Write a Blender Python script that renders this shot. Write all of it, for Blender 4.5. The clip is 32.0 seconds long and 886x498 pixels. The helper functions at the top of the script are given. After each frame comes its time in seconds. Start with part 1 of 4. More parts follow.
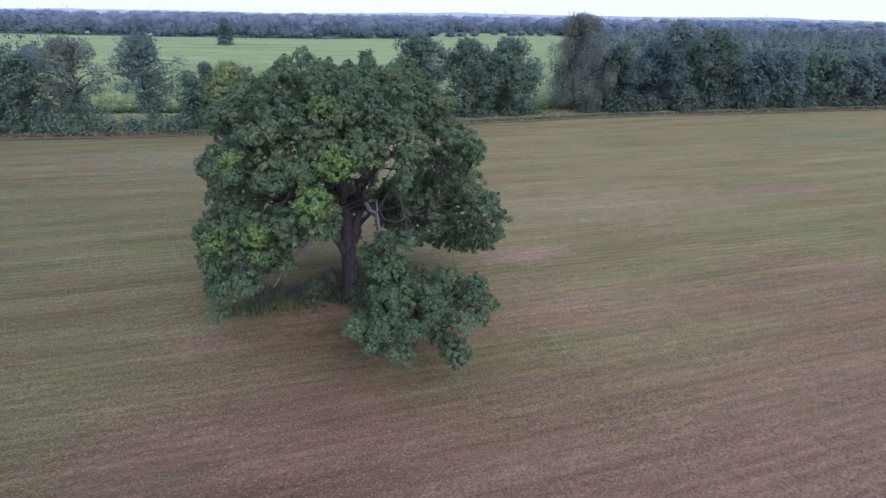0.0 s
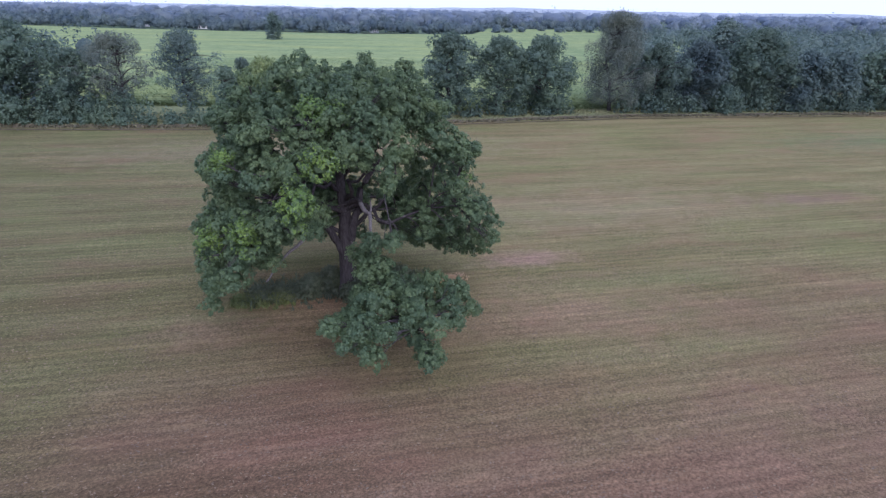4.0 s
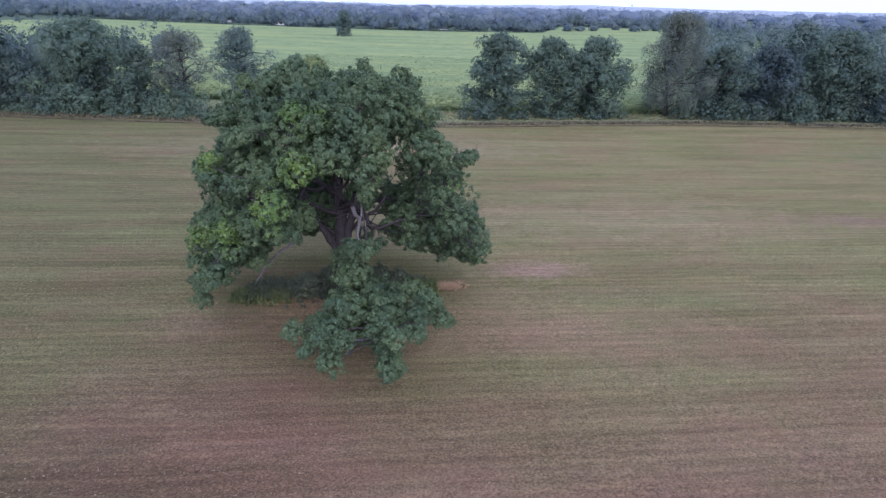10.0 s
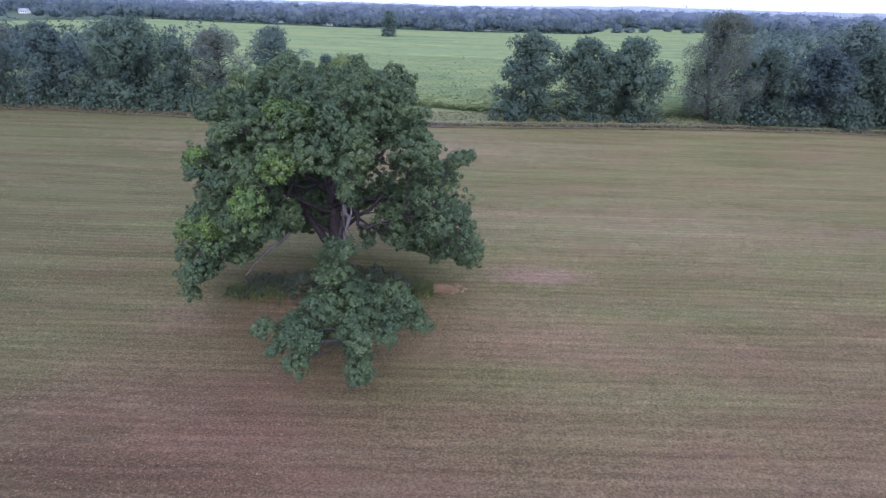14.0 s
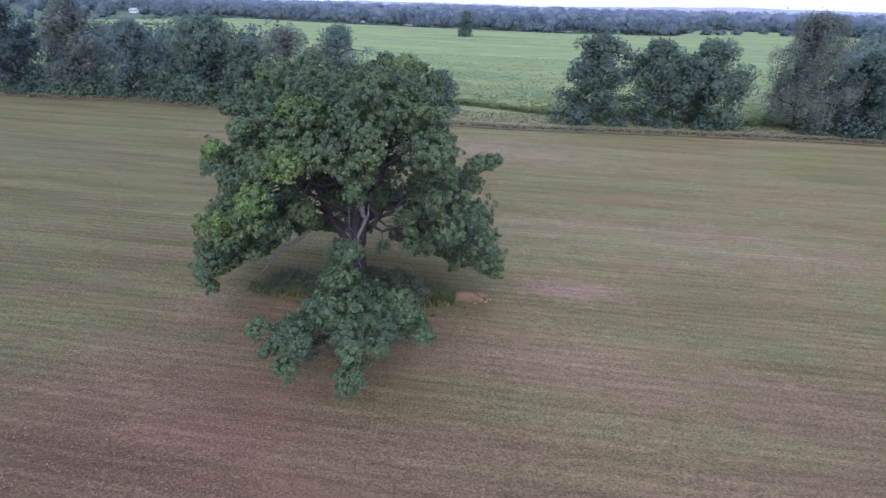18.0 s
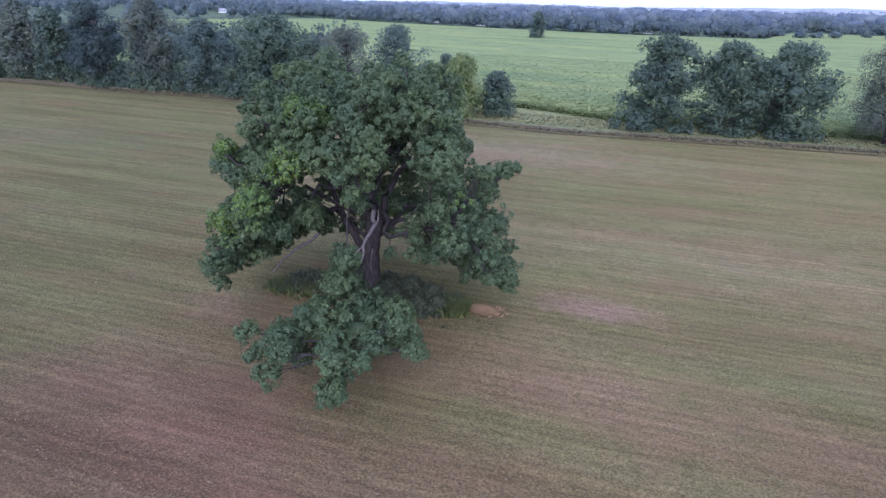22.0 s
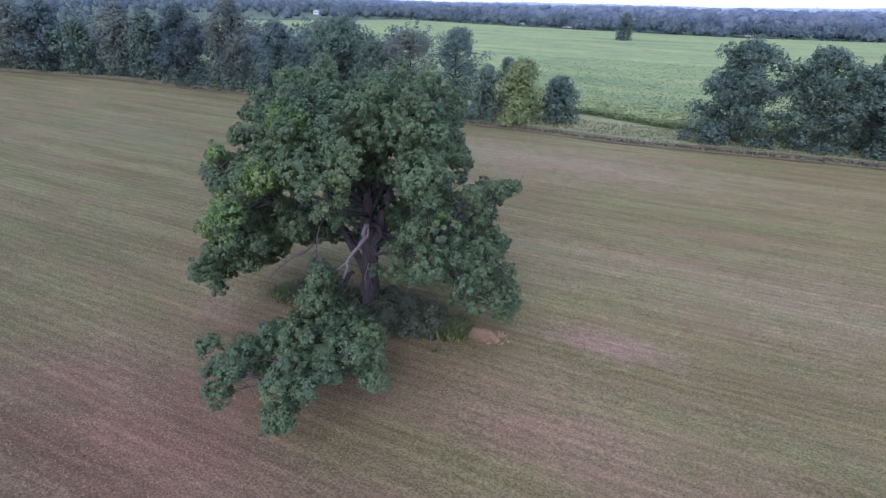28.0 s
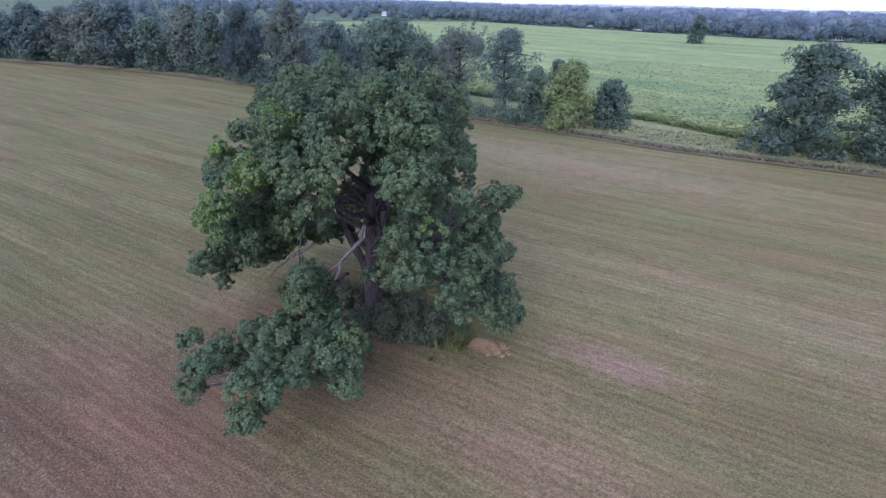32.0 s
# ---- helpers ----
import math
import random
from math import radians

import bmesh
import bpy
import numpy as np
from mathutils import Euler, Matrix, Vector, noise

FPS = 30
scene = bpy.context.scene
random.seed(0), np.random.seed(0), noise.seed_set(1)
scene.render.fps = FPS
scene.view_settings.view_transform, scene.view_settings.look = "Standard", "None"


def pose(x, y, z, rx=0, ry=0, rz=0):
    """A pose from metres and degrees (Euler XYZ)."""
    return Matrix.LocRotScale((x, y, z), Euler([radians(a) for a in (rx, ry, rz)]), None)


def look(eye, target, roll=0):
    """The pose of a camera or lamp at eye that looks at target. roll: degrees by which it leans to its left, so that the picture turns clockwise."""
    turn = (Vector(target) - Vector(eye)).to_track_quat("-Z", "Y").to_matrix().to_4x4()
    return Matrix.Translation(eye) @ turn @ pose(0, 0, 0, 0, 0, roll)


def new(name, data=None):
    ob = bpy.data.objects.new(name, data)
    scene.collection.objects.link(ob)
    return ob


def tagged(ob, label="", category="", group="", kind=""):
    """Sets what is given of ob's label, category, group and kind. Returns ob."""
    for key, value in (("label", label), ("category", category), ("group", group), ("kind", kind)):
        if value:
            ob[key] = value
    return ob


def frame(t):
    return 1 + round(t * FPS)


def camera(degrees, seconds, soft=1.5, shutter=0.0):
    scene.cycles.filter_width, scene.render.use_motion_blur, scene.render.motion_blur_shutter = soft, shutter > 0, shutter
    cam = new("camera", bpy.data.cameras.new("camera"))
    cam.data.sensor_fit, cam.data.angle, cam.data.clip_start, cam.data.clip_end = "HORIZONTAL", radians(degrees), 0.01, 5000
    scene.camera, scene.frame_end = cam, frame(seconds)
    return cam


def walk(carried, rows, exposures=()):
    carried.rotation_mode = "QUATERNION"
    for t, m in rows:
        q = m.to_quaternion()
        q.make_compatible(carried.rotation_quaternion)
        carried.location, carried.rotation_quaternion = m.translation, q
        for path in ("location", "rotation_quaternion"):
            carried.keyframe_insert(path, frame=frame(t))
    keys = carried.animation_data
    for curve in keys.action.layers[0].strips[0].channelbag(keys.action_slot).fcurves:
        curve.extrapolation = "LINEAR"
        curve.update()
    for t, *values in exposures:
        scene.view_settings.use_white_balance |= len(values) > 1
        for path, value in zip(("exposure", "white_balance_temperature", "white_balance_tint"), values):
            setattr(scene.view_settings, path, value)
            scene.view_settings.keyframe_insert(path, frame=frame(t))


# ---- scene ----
cam = camera(78.4, 32.0, 1.3)
METRES, EYE, TILT, LEAN, TURN = 30.0, 19.85, -23.4, -0.8, 0.0
ROWS = [
    (0.0, 0.0, 0.0, 0.0, 0.0, 0.0, -0.0),
    (0.5, 0.0128, -0.0016, -0.0016, 0.6, -0.04, -0.28),
    (1.0, 0.0282, -0.003, -0.0022, 1.24, -0.06, -0.58),
    (1.5, 0.0418, -0.0033, -0.0015, 1.86, -0.12, -0.9),
    (2.0, 0.0547, -0.0034, 0.0012, 2.49, -0.19, -1.2),
    (2.5, 0.07, -0.0038, 0.0051, 3.03, -0.24, -1.45),
    (3.0, 0.0843, -0.0028, 0.0097, 3.49, -0.34, -1.69),
    (3.5, 0.0989, -0.0013, 0.0142, 3.93, -0.43, -1.89),
    (5.5, 0.1552, 0.0068, 0.0209, 5.69, -0.8, -2.75),
    (6.0, 0.1723, 0.009, 0.0203, 6.18, -0.83, -3.0),
    (6.5, 0.1854, 0.0114, 0.019, 7.0, -0.88, -3.38),
    (7.0, 0.1983, 0.015, 0.0172, 7.82, -0.91, -3.73),
    (7.5, 0.213, 0.0174, 0.0204, 8.65, -1.0, -4.18),
    (8.0, 0.2254, 0.0195, 0.0269, 8.97, -1.04, -4.28),
    (8.5, 0.2394, 0.0207, 0.0351, 9.43, -1.1, -4.49),
    (9.0, 0.2525, 0.0238, 0.0419, 9.76, -1.13, -4.64),
    (9.5, 0.2638, 0.0276, 0.0474, 10.29, -1.17, -4.87),
    (10.0, 0.2776, 0.0324, 0.0536, 11.01, -1.22, -5.19),
    (10.5, 0.2915, 0.0378, 0.0562, 11.79, -1.25, -5.5),
    (11.0, 0.3063, 0.0463, 0.0575, 12.16, -1.28, -5.65),
    (11.5, 0.3188, 0.0539, 0.0579, 12.66, -1.32, -5.86),
    (12.0, 0.3326, 0.062, 0.0588, 13.29, -1.36, -6.13),
    (12.5, 0.346, 0.0695, 0.0604, 13.83, -1.42, -6.37),
    (13.0, 0.3578, 0.0768, 0.0622, 14.44, -1.47, -6.62),
    (13.5, 0.3719, 0.0852, 0.0653, 14.98, -1.53, -6.86),
    (14.0, 0.3837, 0.0925, 0.0679, 15.51, -1.58, -7.08),
    (14.5, 0.3947, 0.1002, 0.0715, 16.04, -1.66, -7.31),
    (16.5, 0.4377, 0.1436, 0.0848, 18.88, -2.03, -8.46),
    (17.0, 0.4491, 0.1566, 0.0886, 20.17, -2.22, -8.99),
    (17.5, 0.4584, 0.1679, 0.0929, 21.45, -2.4, -9.51),
    (18.0, 0.4701, 0.1826, 0.0976, 22.97, -2.64, -10.15),
    (18.5, 0.4799, 0.1942, 0.1004, 24.26, -2.87, -10.67),
    (19.0, 0.4889, 0.2054, 0.1043, 25.41, -3.09, -11.11),
    (19.5, 0.4999, 0.2174, 0.1117, 26.32, -3.27, -11.44),
    (20.0, 0.509, 0.2289, 0.118, 26.84, -3.36, -11.64),
    (20.5, 0.5199, 0.2419, 0.1225, 27.68, -3.54, -11.96),
    (21.0, 0.5294, 0.2551, 0.1257, 28.45, -3.68, -12.26),
    (21.5, 0.538, 0.267, 0.1307, 29.21, -3.83, -12.53),
    (22.0, 0.5469, 0.2795, 0.1375, 30.08, -4.0, -12.82),
    (22.5, 0.5555, 0.2907, 0.1458, 30.53, -4.11, -12.97),
    (23.0, 0.5642, 0.3031, 0.1554, 31.01, -4.2, -13.11),
    (23.5, 0.5718, 0.3147, 0.161, 31.6, -4.33, -13.31),
    (24.0, 0.5792, 0.3277, 0.1667, 32.18, -4.47, -13.5),
    (24.5, 0.5871, 0.3416, 0.1731, 32.74, -4.59, -13.68),
    (25.0, 0.594, 0.3529, 0.1799, 33.33, -4.72, -13.85),
    (25.5, 0.6017, 0.3656, 0.1886, 34.3, -4.96, -14.17),
    (27.5, 0.6314, 0.42, 0.2087, 38.08, -5.86, -15.37),
    (28.0, 0.6393, 0.4334, 0.2133, 38.69, -6.01, -15.56),
    (28.5, 0.6476, 0.4453, 0.2172, 39.57, -6.24, -15.83),
    (29.0, 0.6563, 0.4589, 0.2198, 40.62, -6.51, -16.18),
    (29.5, 0.6652, 0.4732, 0.2218, 41.46, -6.71, -16.45),
    (30.0, 0.6725, 0.4849, 0.2259, 42.18, -6.89, -16.67),
    (30.5, 0.6807, 0.4995, 0.232, 42.89, -7.08, -16.89),
    (31.0, 0.687, 0.5114, 0.2379, 43.72, -7.29, -17.15),
    (31.5, 0.6928, 0.5244, 0.2439, 44.43, -7.5, -17.36),
    (32.0, 0.6989, 0.5399, 0.2511, 45.36, -7.74, -17.61),
]
walk(cam, [(t, pose(0, 0, EYE, TILT, LEAN, TURN) @ pose(METRES * x, METRES * y, METRES * z, 90 + pitch, roll, yaw)) for t, x, y, z, yaw, pitch, roll in ROWS],
     exposures=((0.0, 0.29, 5520, 25), (10.0, 0.37, 5460, 26), (32.0, 0.44, 5350, 28)))


# ---- light ----
world = bpy.data.worlds.new("sky")
scene.world = world
world.use_nodes = True
wn = world.node_tree
wn.nodes.clear()
sky = wn.nodes.new("ShaderNodeTexSky")
sky.sky_type = 'NISHITA'
sky.sun_disc = False
sky.sun_elevation, sky.sun_rotation = radians(34), radians(155)
sky.air_density, sky.dust_density, sky.ozone_density = 1.0, 6.0, 2.0
haze = wn.nodes.new("ShaderNodeMix")
haze.data_type = 'RGBA'
haze.inputs[0].default_value = 0.72
haze.inputs[7].default_value = (8.7, 9.7, 11.6, 1)
back = wn.nodes.new("ShaderNodeBackground")
back.inputs[1].default_value = 0.127
wout = wn.nodes.new("ShaderNodeOutputWorld")
wn.links.new(sky.outputs[0], haze.inputs[6])
wn.links.new(haze.outputs[2], back.inputs[0])
wn.links.new(back.outputs[0], wout.inputs[0])

sun = new("sun", bpy.data.lights.new("sun", 'SUN'))
sun.data.energy, sun.data.angle, sun.data.color = 1.45, radians(40), (1.0, 0.97, 0.94)
sun.matrix_world = look((0, 0, 0), (-0.35, 0.75, -0.56))


# ---- materials ----
def material(name, base, rough=0.8, spec=0.3):
    m = bpy.data.materials.new(name)
    m.use_nodes = True
    b = m.node_tree.nodes["Principled BSDF"]
    b.inputs["Base Color"].default_value = (*base, 1)
    b.inputs["Roughness"].default_value = rough
    b.inputs["Specular IOR Level"].default_value = spec
    return m


def add(m, kind, **values):
    n = m.node_tree.nodes.new(kind)
    for k, v in values.items():
        n.inputs[k].default_value = v
    return n


def wire(m, a, b):
    m.node_tree.links.new(a, b)


def ramp(m, fac, stops):
    n = m.node_tree.nodes.new("ShaderNodeValToRGB")
    e = n.color_ramp.elements
    while len(e) < len(stops):
        e.new(0.5)
    for el, (p, c) in zip(e, stops):
        el.position, el.color = p, (*c, 1)
    wire(m, fac, n.inputs[0])
    return n.outputs[0]


def mixed(m, fac, a, b, mode='MIX'):
    n = m.node_tree.nodes.new("ShaderNodeMix")
    n.data_type, n.blend_type = 'RGBA', mode
    for v, i in ((fac, 0), (a, 6), (b, 7)):
        if isinstance(v, (int, float)):
            n.inputs[i].default_value = v
        elif isinstance(v, tuple):
            n.inputs[i].default_value = (*v, 1)
        else:
            wire(m, v, n.inputs[i])
    return n.outputs[2]


def noise_at(m, vec, scale, detail=4.0, rough=0.55):
    n = add(m, "ShaderNodeTexNoise", Scale=scale, Detail=detail, Roughness=rough)
    if vec is not None:
        wire(m, vec, n.inputs["Vector"])
    return n.outputs["Fac"]


def mapped(m, rot=0.0, scale=(1, 1, 1), loc=(0, 0, 0)):
    c = m.node_tree.nodes.new("ShaderNodeTexCoord")
    n = m.node_tree.nodes.new("ShaderNodeMapping")
    n.vector_type = 'TEXTURE'
    n.inputs["Location"].default_value = loc
    n.inputs["Rotation"].default_value = (0, 0, rot)
    n.inputs["Scale"].default_value = tuple(1 / s for s in scale)
    wire(m, c.outputs["Object"], n.inputs["Vector"])
    return n.outputs["Vector"]


def bump(m, height, strength, distance):
    n = add(m, "ShaderNodeBump", Strength=strength, Distance=distance)
    wire(m, height, n.inputs["Height"])
    wire(m, n.outputs[0], m.node_tree.nodes["Principled BSDF"].inputs["Normal"])


def leaf_material(name, dark, light, rough=0.55, see_through=0.33, vary=0.0, gloss=0.4, patch=0.45):
    """Leaves: each one its own shade between dark and light, with a paler side and some light let through."""
    m = material(name, dark, rough, gloss)
    b = m.node_tree.nodes["Principled BSDF"]
    geo = m.node_tree.nodes.new("ShaderNodeNewGeometry")
    col = ramp(m, geo.outputs["Random Per Island"], [(0.0, dark), (0.6, tuple((a + c) / 2 for a, c in zip(dark, light))), (1.0, light)])
    blotch = noise_at(m, mapped(m), patch, 2.0)
    shade = ramp(m, blotch, [(0.3, (0.72, 0.77, 0.84)), (0.7, (1.20, 1.14, 0.98))])
    col = mixed(m, 1.0, col, shade, 'MULTIPLY')
    if vary:
        own = m.node_tree.nodes.new("ShaderNodeObjectInfo")
        tone = ramp(m, own.outputs["Random"], [(0.0, (1 - vary, 1 - vary, 1 - vary * 0.7)), (0.5, (1, 1, 1)), (1.0, (1 + vary * 1.1, 1 + vary, 1 + vary * 0.6))])
        col = mixed(m, 1.0, col, tone, 'MULTIPLY')
    wire(m, col, b.inputs["Base Color"])
    tr = m.node_tree.nodes.new("ShaderNodeBsdfTranslucent")
    wire(m, col, tr.inputs["Color"])
    mx = add(m, "ShaderNodeMixShader", Fac=see_through)
    wire(m, b.outputs[0], mx.inputs[1])
    wire(m, tr.outputs[0], mx.inputs[2])
    wire(m, mx.outputs[0], m.node_tree.nodes["Material Output"].inputs["Surface"])
    return m


oak_leaf = leaf_material("oak_leaf", (0.080, 0.127, 0.068), (0.152, 0.214, 0.108), 0.55, 0.4, 0.0, 0.3, 0.42)
lime_leaf = leaf_material("young_oak_leaf", (0.136, 0.222, 0.054), (0.196, 0.294, 0.080), 0.6, 0.35, 0.0, 0.3)
# hedgerow_leaf has extra blue painted in for haze and lens tint.
wood_leaf = leaf_material("hedgerow_leaf", (0.082, 0.122, 0.120), (0.126, 0.176, 0.158), 0.55, 0.38, 0.2, 0.3, 0.12)
dark_leaf = leaf_material("dark_hedge_leaf", (0.082, 0.128, 0.100), (0.130, 0.186, 0.138), 0.5, 0.38, 0.16, 0.35, 0.25)
grey_leaf = leaf_material("grey_green_leaf", (0.142, 0.172, 0.146), (0.190, 0.224, 0.182), 0.65, 0.4, 0.1, 0.25, 0.25)
yellow_leaf = leaf_material("yellowing_leaf", (0.165, 0.22, 0.092), (0.27, 0.335, 0.14), 0.6, 0.42)
# Blue haze of distance painted into these three leaf colours, stronger farther off.
far_leaf = leaf_material("haze_tinted_far_leaf", (0.138, 0.186, 0.206), (0.172, 0.222, 0.236), 0.8, 0.45, 0.0, 0.1, 0.09)
mid_leaf = leaf_material("haze_tinted_mid_leaf", (0.176, 0.222, 0.274), (0.205, 0.254, 0.302), 0.8, 0.45, 0.0, 0.1, 0.06)
rim_leaf = leaf_material("haze_tinted_rim_leaf", (0.215, 0.264, 0.335), (0.245, 0.296, 0.366), 0.8, 0.45, 0.0, 0.1, 0.03)
corn_leaf = leaf_material("corn_leaf", (0.205, 0.262, 0.122), (0.262, 0.318, 0.152), 0.8, 0.45, 0.0, 0.1, 0.05)
weed_leaf = leaf_material("weed_leaf", (0.078, 0.104, 0.064), (0.146, 0.168, 0.108))
straw_leaf = leaf_material("dry_grass_blade", (0.20, 0.150, 0.108), (0.30, 0.232, 0.17), 0.95, 0.33, 0.0, 0.05)
rust_leaf = leaf_material("rusty_grass_blade", (0.42, 0.28, 0.165), (0.58, 0.42, 0.27))
green_blade = leaf_material("green_grass_blade", (0.115, 0.150, 0.048), (0.205, 0.235, 0.09))
verge_leaf = leaf_material("verge_grass_blade", (0.18, 0.19, 0.095), (0.285, 0.275, 0.15))
hay_leaf = leaf_material("weathered_grass_blade", (0.115, 0.108, 0.068), (0.19, 0.172, 0.11))

bark = material("oak_bark", (0.10, 0.085, 0.075), 0.95, 0.1)
v = mapped(bark, 0, (6, 6, 1.2))
f = noise_at(bark, v, 1.5, 6.0, 0.65)
wire(bark, ramp(bark, f, [(0.3, (0.022, 0.019, 0.020)), (0.7, (0.088, 0.077, 0.078))]), bark.node_tree.nodes["Principled BSDF"].inputs["Base Color"])
bump(bark, f, 0.9, 0.06)

dead_wood = material("bleached_dead_wood", (0.3, 0.27, 0.25), 0.85, 0.15)
f = noise_at(dead_wood, mapped(dead_wood, 0, (8, 8, 2)), 2.0, 5.0)
wire(dead_wood, ramp(dead_wood, f, [(0.3, (0.10, 0.088, 0.086)), (0.7, (0.25, 0.225, 0.22))]), dead_wood.node_tree.nodes["Principled BSDF"].inputs["Base Color"])
bump(dead_wood, f, 0.6, 0.03)

ROWS_DIR = radians(17.0)          # the way in which the field was worked


def field_material():
    m = material("mown_field", (0.15, 0.12, 0.09), 0.95, 0.1)
    b = m.node_tree.nodes["Principled BSDF"]
    along = mapped(m, ROWS_DIR, (0.10, 1.0, 1.0))
    fine = mapped(m, ROWS_DIR, (0.30, 1.0, 1.0))
    plain = mapped(m)
    swath = noise_at(m, along, 0.45, 4.0, 0.55)
    rows = noise_at(m, fine, 3.6, 5.0, 0.65)
    line = m.node_tree.nodes.new("ShaderNodeTexWave")
    line.bands_direction = 'Y'
    for key, val in (("Scale", 0.42), ("Distortion", 1.6), ("Detail", 3.0), ("Detail Scale", 0.6), ("Detail Roughness", 0.6)):
        line.inputs[key].default_value = val
    wire(m, mapped(m, ROWS_DIR, (0.25, 1.0, 1.0)), line.inputs["Vector"])
    clods = noise_at(m, mapped(m, ROWS_DIR, (0.85, 1.0, 1.0)), 8.0, 5.0, 0.78)
    broad = noise_at(m, plain, 0.035, 3.0, 0.5)
    straw = ramp(m, swath, [(0.30, (0.172, 0.115, 0.076)), (0.5, (0.211, 0.146, 0.096)), (0.72, (0.252, 0.182, 0.124))])
    green = ramp(m, swath, [(0.3, (0.152, 0.152, 0.066)), (0.7, (0.218, 0.214, 0.102))])
    far = m.node_tree.nodes.new("ShaderNodeSeparateXYZ")
    wire(m, plain, far.inputs[0])
    away = add(m, "ShaderNodeMapRange")
    away.inputs["From Min"].default_value, away.inputs["From Max"].default_value = 18.0, 64.0
    away.inputs["To Min"].default_value, away.inputs["To Max"].default_value = -0.15, 0.45
    west = add(m, "ShaderNodeMath")
    west.operation = 'MULTIPLY'
    west.inputs[1].default_value = -0.4
    wire(m, far.outputs[0], west.inputs[0])
    more = add(m, "ShaderNodeMath")
    more.operation = 'MAXIMUM'
    more.inputs[1].default_value = 0.0
    wire(m, west.outputs[0], more.inputs[0])
    sumd = add(m, "ShaderNodeMath")
    wire(m, far.outputs[1], sumd.inputs[0])
    wire(m, more.outputs[0], sumd.inputs[1])
    wire(m, sumd.outputs[0], away.inputs["Value"])
    tot = add(m, "ShaderNodeMath")
    tot.operation = 'ADD'
    wire(m, broad, tot.inputs[0])
    wire(m, away.outputs[0], tot.inputs[1])
    g = ramp(m, tot.outputs[0], [(0.36, (0, 0, 0)), (0.62, (0.85, 0.85, 0.85))])
    col = mixed(m, g, straw, green)
    torn = noise_at(m, plain, 0.5, 5.0, 0.7)
    # Patch (-8, 35): bare reddish soil, painted lighter to offset the oak's shade.
    # Patches (-18, 13), (26, 25), (20, 16): brown ground, vignetting painted in as darkening.
    for cx, cy, rx, ry, paint in ((14, 60, 62, 18, (0.266, 0.232, 0.140)), (11, 36, 36, 14, (0.290, 0.210, 0.136)), (-8, 35, 14, 8, (0.365, 0.250, 0.165)), (26, 25, 46, 13, (0.240, 0.164, 0.114)), (-26, 82, 85, 24, (0.290, 0.242, 0.160)), (7.4, 45.2, 12, 4.6, (0.330, 0.250, 0.196)), (-14.5, 30.0, 14, 5.0, (0.268, 0.184, 0.132)), (44, 69, 24, 6.0, (0.205, 0.160, 0.112)),
                                  (79, 110, 60, 20, (0.14, 0.172, 0.09)), (-76, 47, 56, 18, (0.185, 0.178, 0.098)), (-18, 13, 60, 14.0, (0.152, 0.114, 0.068)),
                                  (20, 16, 40, 6.0, (0.200, 0.136, 0.108)), (6, 30, 24, 6.0, (0.205, 0.188, 0.092)), (22, 44, 34, 4.4, (0.212, 0.204, 0.104)), (36, 21, 26, 2.6, (0.215, 0.194, 0.102)), (50, 32, 40, 4.5, (0.255, 0.168, 0.140))):
        ln = m.node_tree.nodes.new("ShaderNodeVectorMath")
        ln.operation = 'LENGTH'
        wire(m, mapped(m, ROWS_DIR, (1 / rx, 1 / ry, 0.001), (cx, cy, 0)), ln.inputs[0])
        sm = add(m, "ShaderNodeMath")
        sm.operation = 'SUBTRACT'
        wire(m, torn, sm.inputs[0])
        wire(m, ln.outputs["Value"], sm.inputs[1])
        spot = ramp(m, sm.outputs[0], [(0.0, (0, 0, 0)), (0.5, (0.75, 0.75, 0.75))])
        col = mixed(m, spot, col, paint)
    col = mixed(m, 0.5, col, ramp(m, rows, [(0.33, (0.78, 0.76, 0.74)), (0.66, (1.22, 1.2, 1.18))]), 'MULTIPLY')
    col = mixed(m, 0.8, col, ramp(m, clods, [(0.35, (0.32, 0.33, 0.33)), (0.5, (0.82, 0.82, 0.82)), (0.65, (1.46, 1.43, 1.40))]), 'MULTIPLY')
    streak = noise_at(m, mapped(m, ROWS_DIR, (0.02, 1.0, 1.0)), 1.0, 4.0, 0.6)
    col = mixed(m, 0.6, col, ramp(m, streak, [(0.3, (0.84, 0.85, 0.84)), (0.55, (1.0, 1.0, 1.0)), (0.72, (1.3, 1.27, 1.22))]), 'MULTIPLY')
    rust = noise_at(m, mapped(m, ROWS_DIR, (0.3, 1.0, 1.0)), 0.3, 4.0, 0.6)
    col = mixed(m, ramp(m, rust, [(0.5, (0, 0, 0)), (0.72, (0.36, 0.36, 0.36))]), col, (0.235, 0.142, 0.098))
    hue = noise_at(m, mapped(m, ROWS_DIR, (0.35, 1.0, 1.0), (30, 8, 0)), 0.16, 4.0, 0.6)
    col = mixed(m, 1.0, col, ramp(m, hue, [(0.34, (0.95, 1.03, 0.92)), (0.5, (1.0, 1.0, 0.99)), (0.66, (1.06, 0.98, 1.0))]), 'MULTIPLY')
    # dry is only a tone by x: darker west, brighter and warmer east.
    dry = add(m, "ShaderNodeMapRange")
    dry.inputs["From Min"].default_value, dry.inputs["From Max"].default_value = -32.0, 34.0
    dry.inputs["To Min"].default_value, dry.inputs["To Max"].default_value = 0.0, 1.0
    wire(m, far.outputs[0], dry.inputs["Value"])
    col = mixed(m, 1.0, col, ramp(m, dry.outputs[0], [(0.0, (0.845, 0.845, 0.82)), (0.55, (1.06, 1.005, 0.975)), (1.0, (1.10, 1.03, 1.005))]), 'MULTIPLY')
